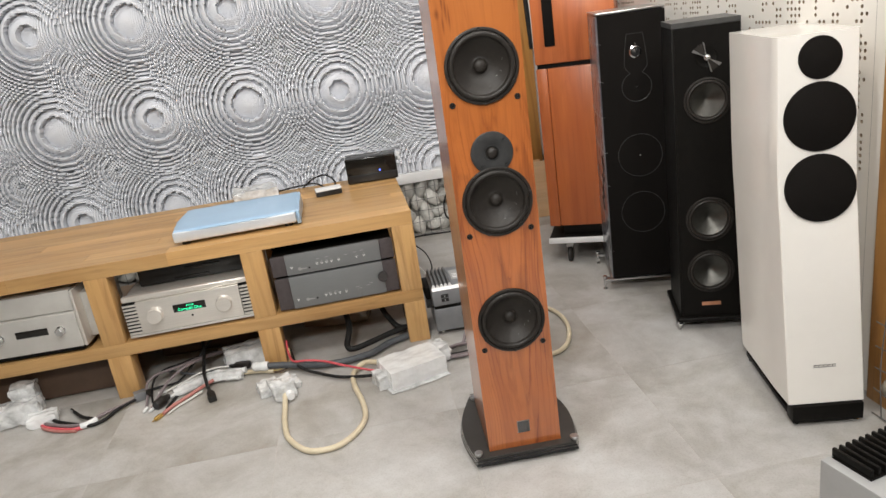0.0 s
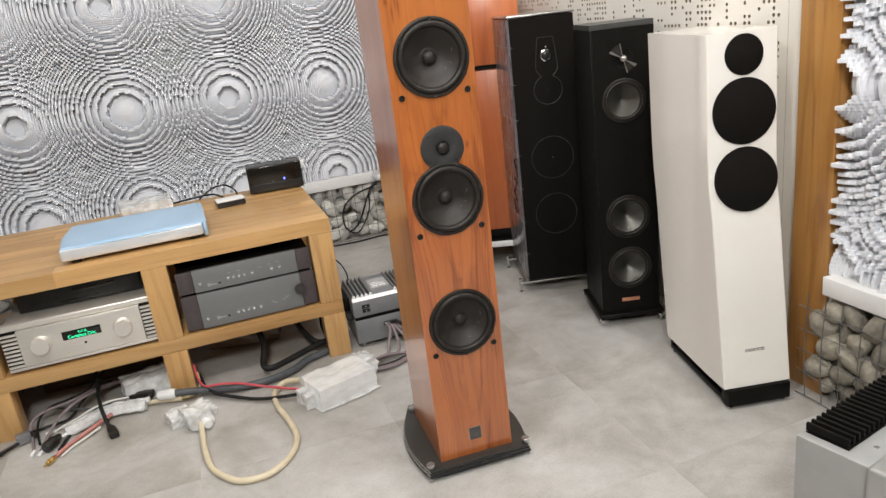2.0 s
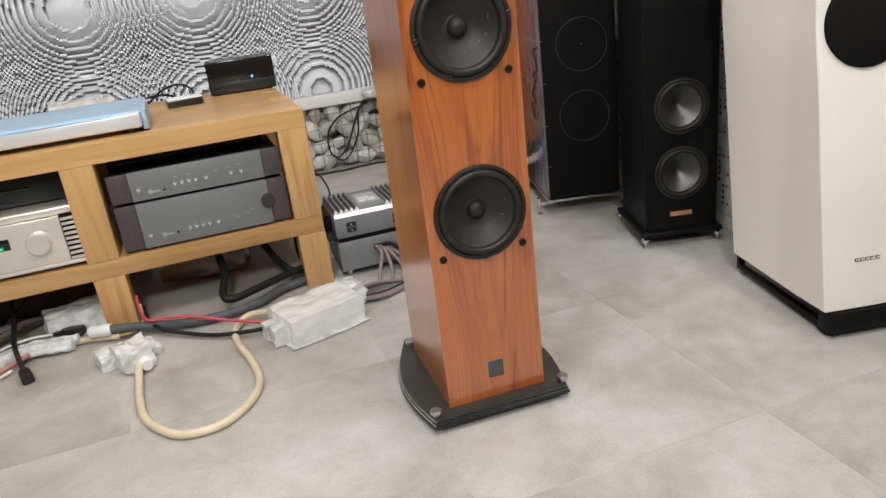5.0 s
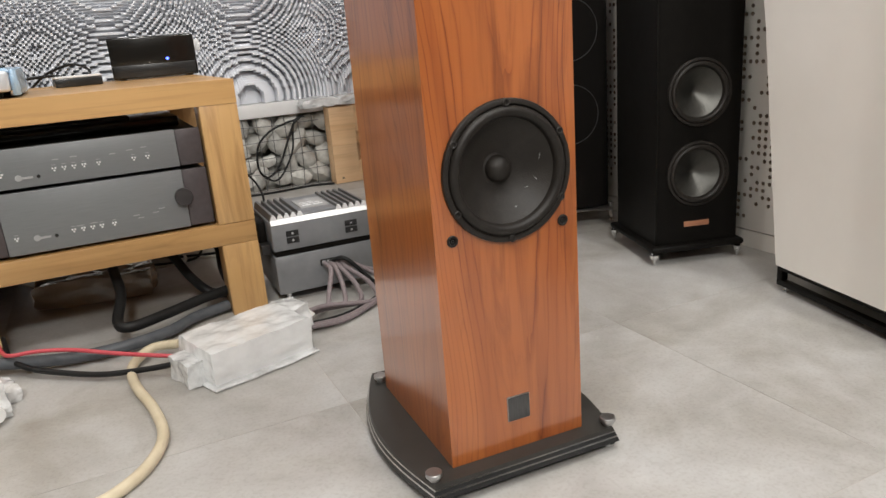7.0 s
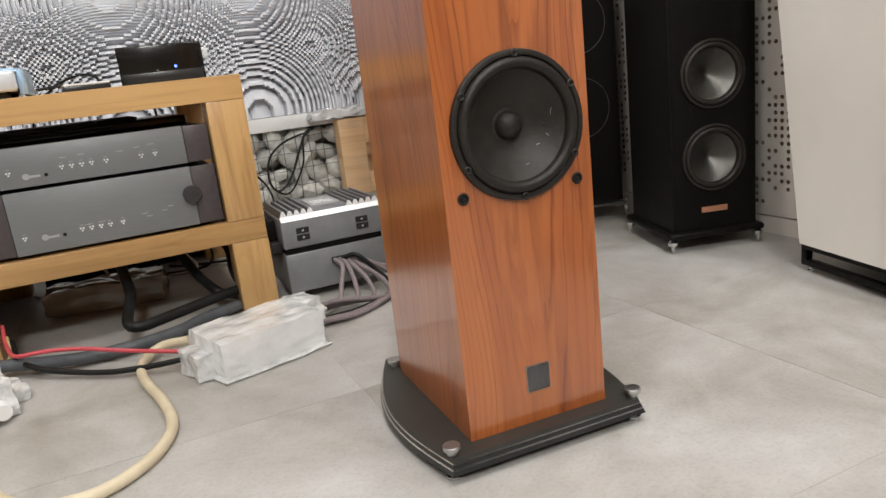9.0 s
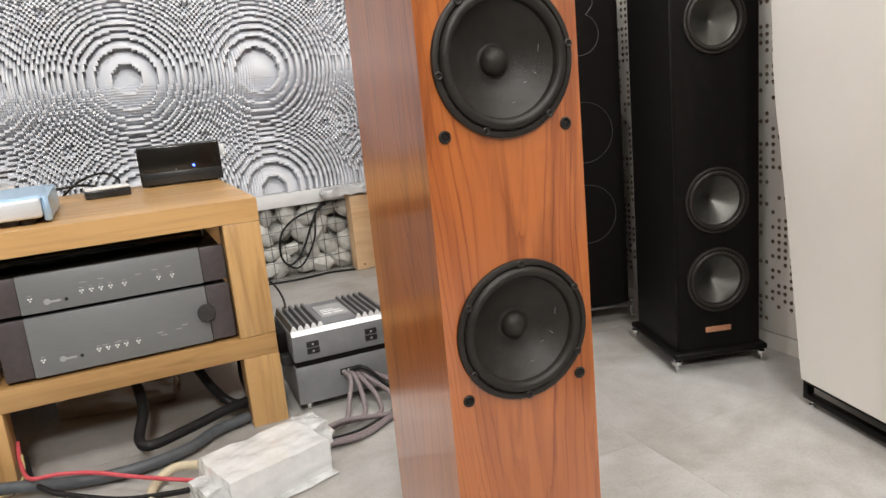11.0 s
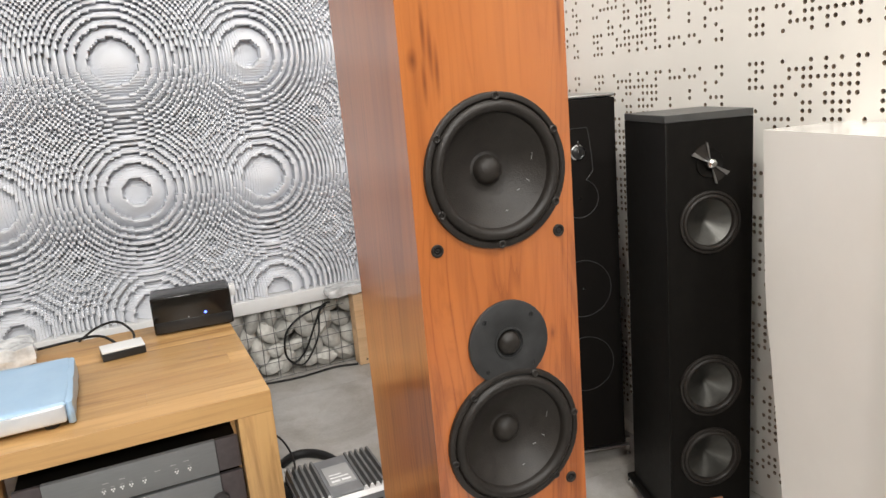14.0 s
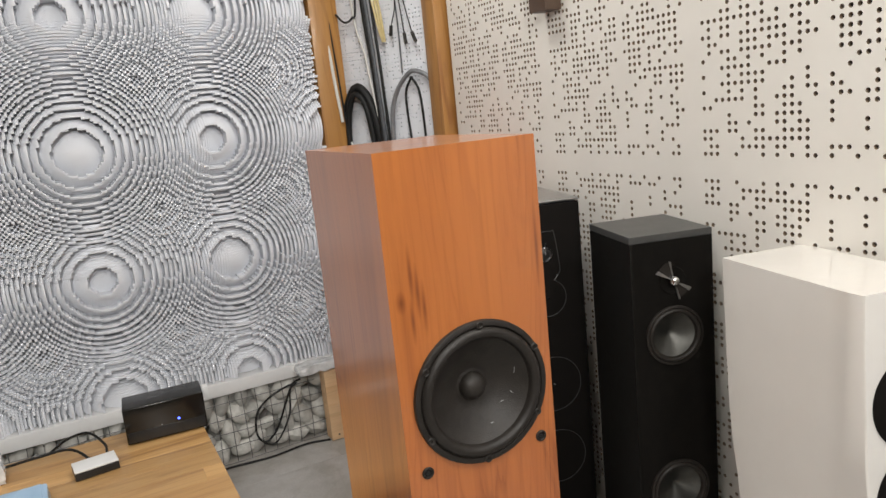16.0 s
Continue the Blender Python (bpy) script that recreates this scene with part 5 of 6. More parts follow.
cable("cable", "thin black cable beside the rack", [(0.19, 2.40, 0.17), (0.215, 2.47, 0.20), (0.205, 2.52, 0.24), (0.17, 2.56, 0.27)], 0.0025, BLACK_CABLE)
cable("cable", "thick black cable lying behind the grey amplifier", [(0.19, 2.76, 0.013), (0.225, 2.825, 0.013), (0.277, 2.872, 0.013), (0.327, 2.866, 0.013), (0.372, 2.81, 0.013), (0.40, 2.70, 0.013)], 0.013, BLACK_CABLE)
cable("cable", "white cable lying behind the grey amplifier", [(0.17, 2.86, 0.007), (0.215, 2.835, 0.007), (0.262, 2.785, 0.007), (0.30, 2.70, 0.007), (0.31, 2.58, 0.007)], 0.0065, WHITE_CABLE)

# ---- power strip and cables on the floor ----
ob = thing("power_strip", "beige power strip packed in bubble wrap on the floor", "power strip", 0.068, 2.030, 0, 17)
part("block", B(-0.085, 0.090, -0.042, 0.070, 0.001, 0.050, 0.004), WHITE_CABLE, ob, "pale beige block")
part("wrap", lump(bmesh.new(), -0.096, 0.101, -0.052, 0.082, 0.0015, 0.065, 0.0042, 17, 1), WRAP_BEIGE, ob, "clear bubble wrap")
part("wrap_end", lump(bmesh.new(), 0.092, 0.142, 0.020, 0.086, 0.003, 0.062, 0.008, 9, 2), WRAP, ob, "gathered bubble wrap")
part("wrap_tail", lump(bmesh.new(), -0.125, -0.088, -0.020, 0.050, 0.002, 0.045, 0.007, 6, 6), WRAP, ob, "gathered bubble wrap")
part("film_sheet", lump(bmesh.new(), -0.104, 0.104, -0.066, 0.09, 0.0005, 0.006, 0.002, 9, 9), WRAP, ob)
cable("power_cable", "thick cream power cable looped on the tiles", [(-0.343, 2.050, 0.026), (-0.342, 1.98, 0.012), (-0.339, 1.898, 0.0085), (-0.323, 1.804, 0.0085), (-0.275, 1.726, 0.0085), (-0.227, 1.705, 0.0085), (-0.178, 1.713, 0.0085), (-0.128, 1.761, 0.0085), (-0.100, 1.835, 0.0085), (-0.105, 1.929, 0.009), (-0.122, 2.019, 0.0085), (-0.128, 2.085, 0.0085), (-0.120, 2.13, 0.012), (-0.085, 2.16, 0.020), (-0.04, 2.13, 0.028)], 0.0085, CREAM)
cable("power_cable", "cream power cable looped behind the cherry speaker", [(0.40, 2.06, 0.008), (0.50, 1.99, 0.008), (0.568, 2.02, 0.008), (0.615, 2.122, 0.008), (0.629, 2.241, 0.008), (0.60, 2.345, 0.008), (0.52, 2.40, 0.008), (0.43, 2.38, 0.008)], 0.0078, CREAM)
cable("power_cable", "cream cable on the wrapped power strip", [(0.084, 2.10, 0.050), (0.129, 2.135, 0.056), (0.179, 2.13, 0.050), (0.204, 2.10, 0.03)], 0.006, WHITE_CABLE)
ob = thing("wrapped_plug", "white plug in crumpled bubble wrap on the tiles", "plug", -0.345, 2.07, 0, 20)
part("wrap", lump(bmesh.new(), -0.040, 0.030, -0.030, 0.040, 0.001, 0.060, 0.010, 9, 3), WRAP, ob)
part("connector", lathe(bmesh.new(), [(0, 0), (0.012, 0), (0.0135, 0.004), (0.0135, 0.045), (0.018, 0.050), (0.018, 0.085), (0, 0.085)], Matrix.Translation((0.004, -0.055, 0.022)) @ Matrix.Rotation(radians(-90), 4, "X"), 22), RIM, ob, "white moulded connector")
part("wrap_tail", lump(bmesh.new(), -0.070, 0.000, 0.030, 0.110, 0.001, 0.030, 0.010, 8, 5), WRAP, ob)
part("wrap_flap", lump(bmesh.new(), 0.025, 0.060, 0.02, 0.09, 0.001, 0.024, 0.008, 7, 7), WRAP, ob)
cable("cable", "black cable running to the wrapped power strip", [(-0.335, 2.32, 0.045), (-0.321, 2.249, 0.030), (-0.289, 2.201, 0.020), (-0.235, 2.159, 0.013), (-0.169, 2.109, 0.012), (-0.093, 2.070, 0.018), (-0.04, 2.045, 0.026)], 0.0052, BLACK_CABLE)
cable("cable", "red cable running to the wrapped power strip", [(-0.345, 2.335, 0.075), (-0.342, 2.300, 0.052), (-0.330, 2.250, 0.042), (-0.313, 2.220, 0.044), (-0.272, 2.207, 0.046), (-0.216, 2.180, 0.044), (-0.151, 2.133, 0.038), (-0.088, 2.090, 0.033), (-0.03, 2.05, 0.03)], 0.0038, RED)
cable("cable", "thick grey cable sleeve lying in front of the rack", [(-0.425, 2.260, 0.032), (-0.359, 2.246, 0.028), (-0.277, 2.226, 0.020), (-0.209, 2.212, 0.016), (-0.126, 2.210, 0.017), (-0.050, 2.235, 0.017), (0.006, 2.285, 0.016), (0.078, 2.315, 0.016)], 0.0115, GREY_CABLE)
cable("cable", "thick grey cable sleeve under the rack", [(0.10, 2.34, 0.044), (0.03, 2.31, 0.044), (-0.05, 2.262, 0.044), (-0.115, 2.235, 0.043), (-0.135, 2.26, 0.050), (-0.120, 2.33, 0.085), (-0.125, 2.42, 0.13), (-0.10, 2.56, 0.149)], 0.0105, BLACK_CABLE)
for k in range(2):
    cable("cable", "thick dark cable hanging under the rack shelf", [(-0.05 + 0.10 * k, 2.50, 0.148), (-0.01 + 0.10 * k, 2.44, 0.12), (0.02 + 0.07 * k, 2.40, 0.07), (0.05 + 0.05 * k, 2.36, 0.040), (0.09 + 0.03 * k, 2.38, 0.02)], 0.010, BLACK_CABLE)
ob = thing("wrapped_bundle", "spare cable rolled in bubble wrap under the rack", "parcel", -0.17, 2.62, 0, -8)
part("wrap", lump(bmesh.new(), -0.13, 0.13, -0.05, 0.06, 0.001, 0.06, 0.009, 9, 11), WRAP_BROWN, ob)
# Added to stop light from behind reaching the floor under the rack.
ob = thing("power_conditioner", "black box added behind the rack's legs to block light", "power strip", -0.62, 2.94, 0, -3)
part("case", B(-0.24, 0.22, 0.0, 0.12, 0.004, 0.11, 0.004), SATIN, ob, "black metal case")
for x in (-0.2, 0.18):
    part("foot", B(x - 0.012, x + 0.012, 0.02, 0.10, 0.0, 0.0042), RUBBER, ob)
# Stands for unidentified dark clutter with a grey strip.
ob = thing("power_conditioner", "flat black block standing for dark clutter behind the rack", "power strip", -0.02, 2.93, 0, 4)
part("case", B(-0.30, 0.20, 0.0, 0.14, 0.004, 0.085, 0.004), SATIN, ob, "black metal case")
part("front_strip", B(-0.28, 0.18, -0.003, 0.001, 0.050, 0.066, 0.001), CASE_GREY, ob)
for x in (-0.26, 0.16):
    part("foot", B(x - 0.012, x + 0.012, 0.02, 0.12, 0.0, 0.0042), RUBBER, ob)
# Stands for the deep shade under the rack; no such box is known there.
def shade_box(x0, x1, y0, y1, label):
    ob = thing("storage_box", label, "box", (x0 + x1) / 2, y0, 0, 0, "dark boxes under the rack")
    w = (x1 - x0) / 2
    part("case", B(-w, w, 0.0, y1 - y0, 0.004, 0.128, 0.004), BROWN, ob, "dark brown case")
    part("lid", B(-w - 0.002, w + 0.002, -0.002, y1 - y0 + 0.002, 0.1285, 0.142, 0.003), BROWN, ob)
    for x in (-w + 0.03, w - 0.03):
        part("foot", B(x - 0.012, x + 0.012, 0.02, y1 - y0 - 0.02, 0.0, 0.0042), RUBBER, ob)


shade_box(-1.375, -0.935, 2.385, 2.86, "added dark box standing for the shade under the rack")
shade_box(-0.835, -0.455, 2.565, 2.86, "added dark box standing for the shade behind the cables")
rnd_t = random.Random(3)
for k in range(7):
    x, y = -0.25 + 0.065 * k, 2.80 + 0.02 * (k % 3)
    cable("cable", "thin black cable tangled behind the rack", [(x, y + 0.12, 0.07), (x + 0.03, y + 0.03, 0.10 + 0.01 * rnd_t.random()), (x + 0.08, y - 0.02, 0.05), (x + 0.05 + 0.05 * rnd_t.random(), y - 0.06, 0.012), (x - 0.04, y - 0.03, 0.006 + 0.004 * (k % 2)), (x - 0.09, y + 0.03, 0.006)], 0.0036, BLACK_CABLE if k % 3 else WHITE_CABLE)
ob = thing("wrapped_adapter", "boxy adapter in bubble wrap under the rack", "adapter", -0.495, 2.365, 0, 12)
part("wrap", lump(bmesh.new(), -0.075, 0.075, -0.045, 0.055, 0.001, 0.072, 0.009, 9, 12), WRAP, ob)
part("wrap_end", lump(bmesh.new(), 0.060, 0.100, -0.060, -0.010, 0.002, 0.045, 0.008, 7, 13), WRAP, ob)
ob = thing("wrapped_connectors", "bundle of connectors in film at the rack's foot", "parcel", -1.235, 2.270, 0, 15)
part("wrap", lump(bmesh.new(), -0.06, 0.07, -0.05, 0.05, 0.001, 0.065, 0.013, 9, 14), WRAP, ob)
part("wrap_tail", lump(bmesh.new(), 0.030, 0.120, -0.11, -0.04, 0.001, 0.034, 0.008, 8, 15), WRAP_BEIGE, ob)
part("wrap_top", lump(bmesh.new(), -0.02, 0.06, 0.02, 0.10, 0.03, 0.10, 0.012, 8, 16), WRAP, ob)


def plug(x, y, z, yaw, label):
    """A moulded mains connector: wide head, waisted grip, ribbed strain relief."""
    ob = thing("black_plug", label, "plug", x, y, z, yaw, "black plugs")
    head = [(-0.030, -0.0125), (-0.010, -0.0135), (-0.002, -0.0105), (0.012, -0.0115), (0.024, -0.0085), (0.024, 0.0085), (0.012, 0.0115), (-0.002, 0.0105), (-0.010, 0.0135), (-0.030, 0.0125)]
    bm = prism(bmesh.new(), head, 0.0, 0.021)
    bmesh.ops.bevel(bm, geom=bm.edges[:], offset=0.0028, segments=2, affect="EDGES", profile=0.5)
    part("body", bm, RUBBER, ob)
    for k in range(4):
        part("rib", B(0.0243 + 0.005 * k, 0.0278 + 0.005 * k, -0.0068 + 0.0005 * k, 0.0068 - 0.0005 * k, 0.0040 + 0.0004 * k, 0.0175 - 0.0004 * k, 0.001, 1), RUBBER, ob)
    part("face", B(-0.0325, -0.0302, -0.009, 0.009, 0.003, 0.018, 0.001), BLACK, ob)


plug(-0.594, 2.158, 0.0, 108, "black moulded plug lying on the tiles")
plug(-0.506, 2.300, 0.022, 168, "black moulded plug resting on wrapped cables")
cable("cable", "thick black cable hanging to a plug", [(-0.607, 2.198, 0.011), (-0.616, 2.225, 0.030), (-0.626, 2.265, 0.046), (-0.636, 2.330, 0.052), (-0.640, 2.386, 0.070), (-0.645, 2.44, 0.115), (-0.65, 2.50, 0.149)], 0.0058, BLACK_CABLE)
cable("cable", "grey cable from a plug into the bundle", [(-0.545, 2.309, 0.033), (-0.568, 2.312, 0.036), (-0.608, 2.305, 0.032), (-0.650, 2.300, 0.030), (-0.71, 2.33, 0.030), (-0.78, 2.40, 0.02)], 0.0042, GREY_CABLE)
ob = thing("round_connector", "round black mains connector among the cables", "plug", -0.754, 2.176, 0, 62)
part("body", lathe(bmesh.new(), [(0, -0.030), (0.014, -0.030), (0.0165, -0.026), (0.0165, 0.006), (0.012, 0.014), (0.009, 0.030), (0.006, 0.034), (0, 0.034)], Matrix.Translation((0, 0, 0.0166)) @ Matrix.Rotation(radians(90), 4, "Y"), 26), RUBBER, ob)
part("pin_face", lathe(bmesh.new(), [(0.0135, -0.0302), (0.0125, -0.0318), (0, -0.0318)], Matrix.Translation((0, 0, 0.0166)) @ Matrix.Rotation(radians(90), 4, "Y"), 24), BLACK, ob)
ob = thing("wrapped_cable_bundle", "cable bundle in clear shiny film in front of the rack", "cable", -0.60, 2.26, 0)
for k, (dx, dy, dz, r) in enumerate(((0, 0, 0, 0.0155), (0.012, 0.016, 0.006, 0.010), (-0.010, -0.012, -0.004, 0.008))):
    bm = tube(bmesh.new(), [(-0.125 + dx, -0.045 + dy, 0.016 + dz), (-0.070, -0.016 + dy, 0.018 + dz), (-0.030 + dx, 0.011 + dy, 0.019 + dz), (0.025, 0.010 + dy, 0.020 + dz), (0.099 + dx, -0.003 + dy, 0.018 + dz)], r, 12, 10)
    for v in bm.verts:
        v.co += noise.noise_vector(v.co * 60 + Vector((k * 3.1, 0, 0))) * 0.0032
        v.co.z = max(v.co.z, 0.0012)
    part("film", bm, WRAP, ob)
ob = thing("wrapped_joint", "white taped joint at the end of a grey sleeve", "cable joint", -0.436, 2.262, 0.014, -14)
part("tape", lathe(bmesh.new(), [(0, -0.028), (0.013, -0.028), (0.0165, -0.02), (0.0150, 0.0), (0.0175, 0.012), (0.0145, 0.026), (0, 0.026)], Matrix.Translation((0, 0, 0.0178)) @ Matrix.Rotation(radians(90), 4, "Y"), 22), WRAP_BEIGE, ob)
cable("cable", "short cream cable end in front of the rack", [(-0.503, 2.284, 0.010), (-0.470, 2.277, 0.011), (-0.446, 2.269, 0.011), (-0.396, 2.250, 0.011)], 0.0078, CREAM)
cable("cable", "thin cable ends twisted out of a cream sleeve", [(-0.398, 2.251, 0.012), (-0.376, 2.245, 0.015), (-0.352, 2.253, 0.021), (-0.336, 2.275, 0.034), (-0.338, 2.305, 0.060)], 0.0024, CLEAR_CABLE)
cable("cable", "second thin cable end twisted out of a cream sleeve", [(-0.398, 2.249, 0.008), (-0.374, 2.238, 0.010), (-0.350, 2.243, 0.016), (-0.330, 2.265, 0.028), (-0.335, 2.30, 0.045)], 0.0020, BROWN)
cable("cable", "red cable end with clear sleeve on the tiles", [(-0.738, 2.100, 0.008), (-0.730, 2.117, 0.008), (-0.705, 2.153, 0.009), (-0.673, 2.183, 0.012), (-0.633, 2.217, 0.018), (-0.60, 2.25, 0.02)], 0.0062, PINK)
cable("cable", "pale cable end beside the red one", [(-0.722, 2.098, 0.006), (-0.700, 2.135, 0.006), (-0.668, 2.165, 0.008), (-0.630, 2.200, 0.012)], 0.0034, WHITE_CABLE)
cable("cable", "black cable end on the tiles", [(-0.734, 2.139, 0.006), (-0.722, 2.188, 0.007), (-0.703, 2.239, 0.010), (-0.672, 2.263, 0.022), (-0.63, 2.30, 0.03)], 0.0050, BLACK_CABLE)
solo("gold_plug", lathe(bmesh.new(), [(0, -0.024), (0.002, -0.024), (0.002, -0.011), (0.0068, -0.010), (0.0078, -0.002), (0.0070, 0.0), (0.0078, 0.002), (0.0078, 0.010), (0.0060, 0.018), (0, 0.018)], Matrix.Translation((-0.750, 2.082, 0.0082)) @ Matrix.Rotation(radians(58), 4, "Z") @ Matrix.Rotation(radians(90), 4, "Y"), 18), GOLD, "gold-plated plug at a cable's end on the tiles", "plug")
for k, (mt, r, label, pts) in enumerate((
        (MAUVE, 0.0044, "grey brown cable arching under the rack", [(-0.806, 2.172, 0.005), (-0.822, 2.258, 0.012), (-0.828, 2.298, 0.030), (-0.804, 2.321, 0.045), (-0.759, 2.323, 0.055), (-0.709, 2.330, 0.060), (-0.66, 2.38, 0.055), (-0.60, 2.46, 0.03)]),
        (BLACK_CABLE, 0.0036, "thin black cable arching under the rack", [(-0.795, 2.205, 0.005), (-0.808, 2.265, 0.014), (-0.806, 2.315, 0.034), (-0.775, 2.345, 0.050), (-0.725, 2.350, 0.058), (-0.67, 2.40, 0.05), (-0.62, 2.50, 0.02)]),
        (MAUVE, 0.0046, "dark braided cable arching under the rack", [(-0.786, 2.165, 0.006), (-0.769, 2.237, 0.020), (-0.747, 2.268, 0.040), (-0.716, 2.295, 0.055), (-0.686, 2.325, 0.060), (-0.645, 2.37, 0.055), (-0.58, 2.48, 0.02)]),
        (BLACK_CABLE, 0.0040, "black cable looping under the rack", [(-0.84, 2.29, 0.008), (-0.79, 2.30, 0.010), (-0.73, 2.31, 0.012), (-0.69, 2.36, 0.035), (-0.64, 2.40, 0.075), (-0.60, 2.45, 0.110), (-0.57, 2.52, 0.148)]),
        (WHITE_CABLE, 0.0034, "thin white cable laid along the film bundle", [(-0.765, 2.262, 0.006), (-0.729, 2.273, 0.014), (-0.696, 2.280, 0.022), (-0.655, 2.292, 0.034), (-0.60, 2.30, 0.040), (-0.55, 2.303, 0.036)]))):
    cable("cable", label, pts, r, mt)
for k, (x, y, z, yaw) in enumerate(((-0.806, 2.160, 0.0055, 80), (-0.784, 2.152, 0.0058, 70), (-0.772, 2.262, 0.0062, 8))):
    solo("cable_tip", lathe(bmesh.new(), [(0, -0.016), (0.003, -0.016), (0.0048, -0.012), (0.0048, 0.012), (0, 0.014)], Matrix.Translation((x, y, z)) @ Matrix.Rotation(radians(yaw), 4, "Z") @ Matrix.Rotation(radians(90), 4, "Y"), 14), RIM, "white ferrule at a cable's end on the tiles", "plug", "pale cable ferrules")
FAR_ENDS = [(-1.150, 2.215), (-1.128, 2.178), (-1.070, 2.142), (-1.012, 2.122), (-0.972, 2.137), (-0.929, 2.177), (-0.886, 2.204), (-0.850, 2.235)]
cable("cable", "red cable strand across the tiles", [(x, y - 0.006, 0.0068) for x, y in FAR_ENDS[:5]], 0.0062, RED)
cable("cable", "pink copper cable strand across the tiles", [(x + 0.004, y - 0.017, 0.0056) for x, y in FAR_ENDS[:4]], 0.0050, PINK)
cable("cable", "dark braided cable strand across the tiles", [(x, y + 0.008, 0.012) for x, y in FAR_ENDS], 0.0058, MAUVE)
cable("cable", "black cable strand across the tiles", [(-1.14, 2.225, 0.014), (-1.075, 2.168, 0.016), (-1.010, 2.136, 0.012), (-0.965, 2.120, 0.008), (-0.926, 2.146, 0.008), (-0.902, 2.191, 0.010), (-0.85, 2.24, 0.012)], 0.0056, BLACK_CABLE)
cable("cable", "clear cable sleeve wrapped over the strands", [(-0.998, 2.122, 0.010), (-0.975, 2.128, 0.011), (-0.955, 2.146, 0.012)], 0.0105, WRAP_BEIGE)
cable("cable", "black cable with bright tip on the tiles", [(-1.058, 2.243, 0.006), (-1.030, 2.205, 0.010), (-1.000, 2.168, 0.016), (-0.965, 2.142, 0.020)], 0.0056, BLACK_CABLE)
solo("cable_tip", lathe(bmesh.new(), [(0, 0), (0.0045, 0), (0.0045, 0.03), (0, 0.03)], Matrix.Translation((-1.056, 2.241, 0.0062)) @ Matrix.Rotation(radians(127), 4, "Z") @ Matrix.Rotation(radians(90), 4, "Y"), 14), CHROME, "bright metal tip of a black cable", "plug")
ob = thing("connector_box", "small grey clamp box on a cable at the rack's leg", "connector", -0.842, 2.250, 0, 20)
part("shell", B(-0.020, 0.018, -0.014, 0.014, 0.002, 0.032, 0.003), CASE_GREY, ob)
part("clamp", B(0.0182, 0.034, -0.010, 0.010, 0.006, 0.026, 0.003), RUBBER, ob)

# ---- below the diffuser ----
def crate():
    ob = thing("wooden_crate", "raw pine crate with a hand slot", "crate", 0.700, 3.484, 0, 0)
    slot = (0.100, 0.190, 0.085, 0.195)
    for z0, z1 in ((0.002, 0.148), (0.1485, 0.296)):
        part("board", B(0.0, slot[0], 0, 0.014, z0, z1, 0.0006, 1), CRATE, ob)
        part("board", B(slot[1], 0.27, 0, 0.014, z0, z1, 0.0006, 1), CRATE, ob)
        part("side_board", B(0.0, 0.014, 0.0145, 0.065, z0, z1, 0.001), CRATE, ob)
    part("board", B(slot[0] + 0.0005, slot[1] - 0.0005, 0, 0.014, 0.196, 0.296, 0.0006, 1), CRATE, ob)
    part("board", B(slot[0] + 0.0005, slot[1] - 0.0005, 0, 0.014, 0.002, 0.084, 0.001), CRATE, ob)
    part("slot_board", B(slot[0] - 0.02, slot[1] + 0.02, 0.0148, 0.024, 0.150, 0.210, 0.001), CRATE, ob)
    part("inner", B(0.02, 0.25, 0.052, 0.062, 0.004, 0.296), CRATE, ob)
    part("knot_plug", disc(bmesh.new(), 0.004, 0.002, facing(0.03, 0.0005, 0.022), 12, 0.0005), BROWN, ob)


crate()
ob = thing("plastic_bag", "crumpled clear bag lying on the pine crate", "bag", 0.66, 3.52, 0.3015, 0)
part("film", lump(bmesh.new(), -0.06, 0.20, -0.045, 0.03, 0.0, 0.034, 0.012, 9, 21), WRAP, ob)
cable("cable", "black cable looped over the pebble basket", [(0.62, 3.545, 0.272), (0.585, 3.54, 0.262), (0.55, 3.535, 0.20), (0.50, 3.535, 0.10), (0.45, 3.535, 0.06), (0.42, 3.535, 0.10), (0.43, 3.535, 0.18), (0.48, 3.535, 0.23), (0.55, 3.54, 0.255), (0.60, 3.542, 0.262)], 0.0042, BLACK_CABLE)
cable("cable", "second black cable looped over the pebble basket", [(0.60, 3.53, 0.268), (0.57, 3.53, 0.24), (0.555, 3.528, 0.15), (0.51, 3.528, 0.07), (0.475, 3.528, 0.045), (0.44, 3.528, 0.06)], 0.0036, BLACK_CABLE)
cable("cable", "black cable along the foot of the pebble basket", [(0.18, 3.51, 0.005), (0.297, 3.524, 0.005), (0.457, 3.507, 0.005), (0.60, 3.525, 0.005), (0.695, 3.50, 0.005)], 0.0042, BLACK_CABLE)


# ---- cables hanging in the corner ----
def hung(label, pts, r, material):
    """pts are (u along the corner board, height, distance off it)."""
    return cable("hanging_cable", label, [tuple(A + along * u + out * (0.012 + d) + Vector((0, 0, z))) for u, z, d in pts], r, material, "cables hanging in the corner")


hung("thick black cable looped over a hook", [(0.030, 0.85, 0.0), (0.032, 1.10, 0.01), (0.045, 1.27, 0.02), (0.110, 1.375, 0.025), (0.165, 1.335, 0.02), (0.195, 1.20, 0.01), (0.200, 0.95, 0.0)], 0.0165, BLACK_CABLE)
hung("second thick black cable beside the loop", [(0.050, 0.85, 0.02), (0.052, 1.12, 0.03), (0.066, 1.27, 0.03), (0.115, 1.35, 0.04), (0.160, 1.30, 0.03), (0.182, 1.10, 0.02), (0.21, 0.90, 0.02)], 0.012, BLACK_CABLE)
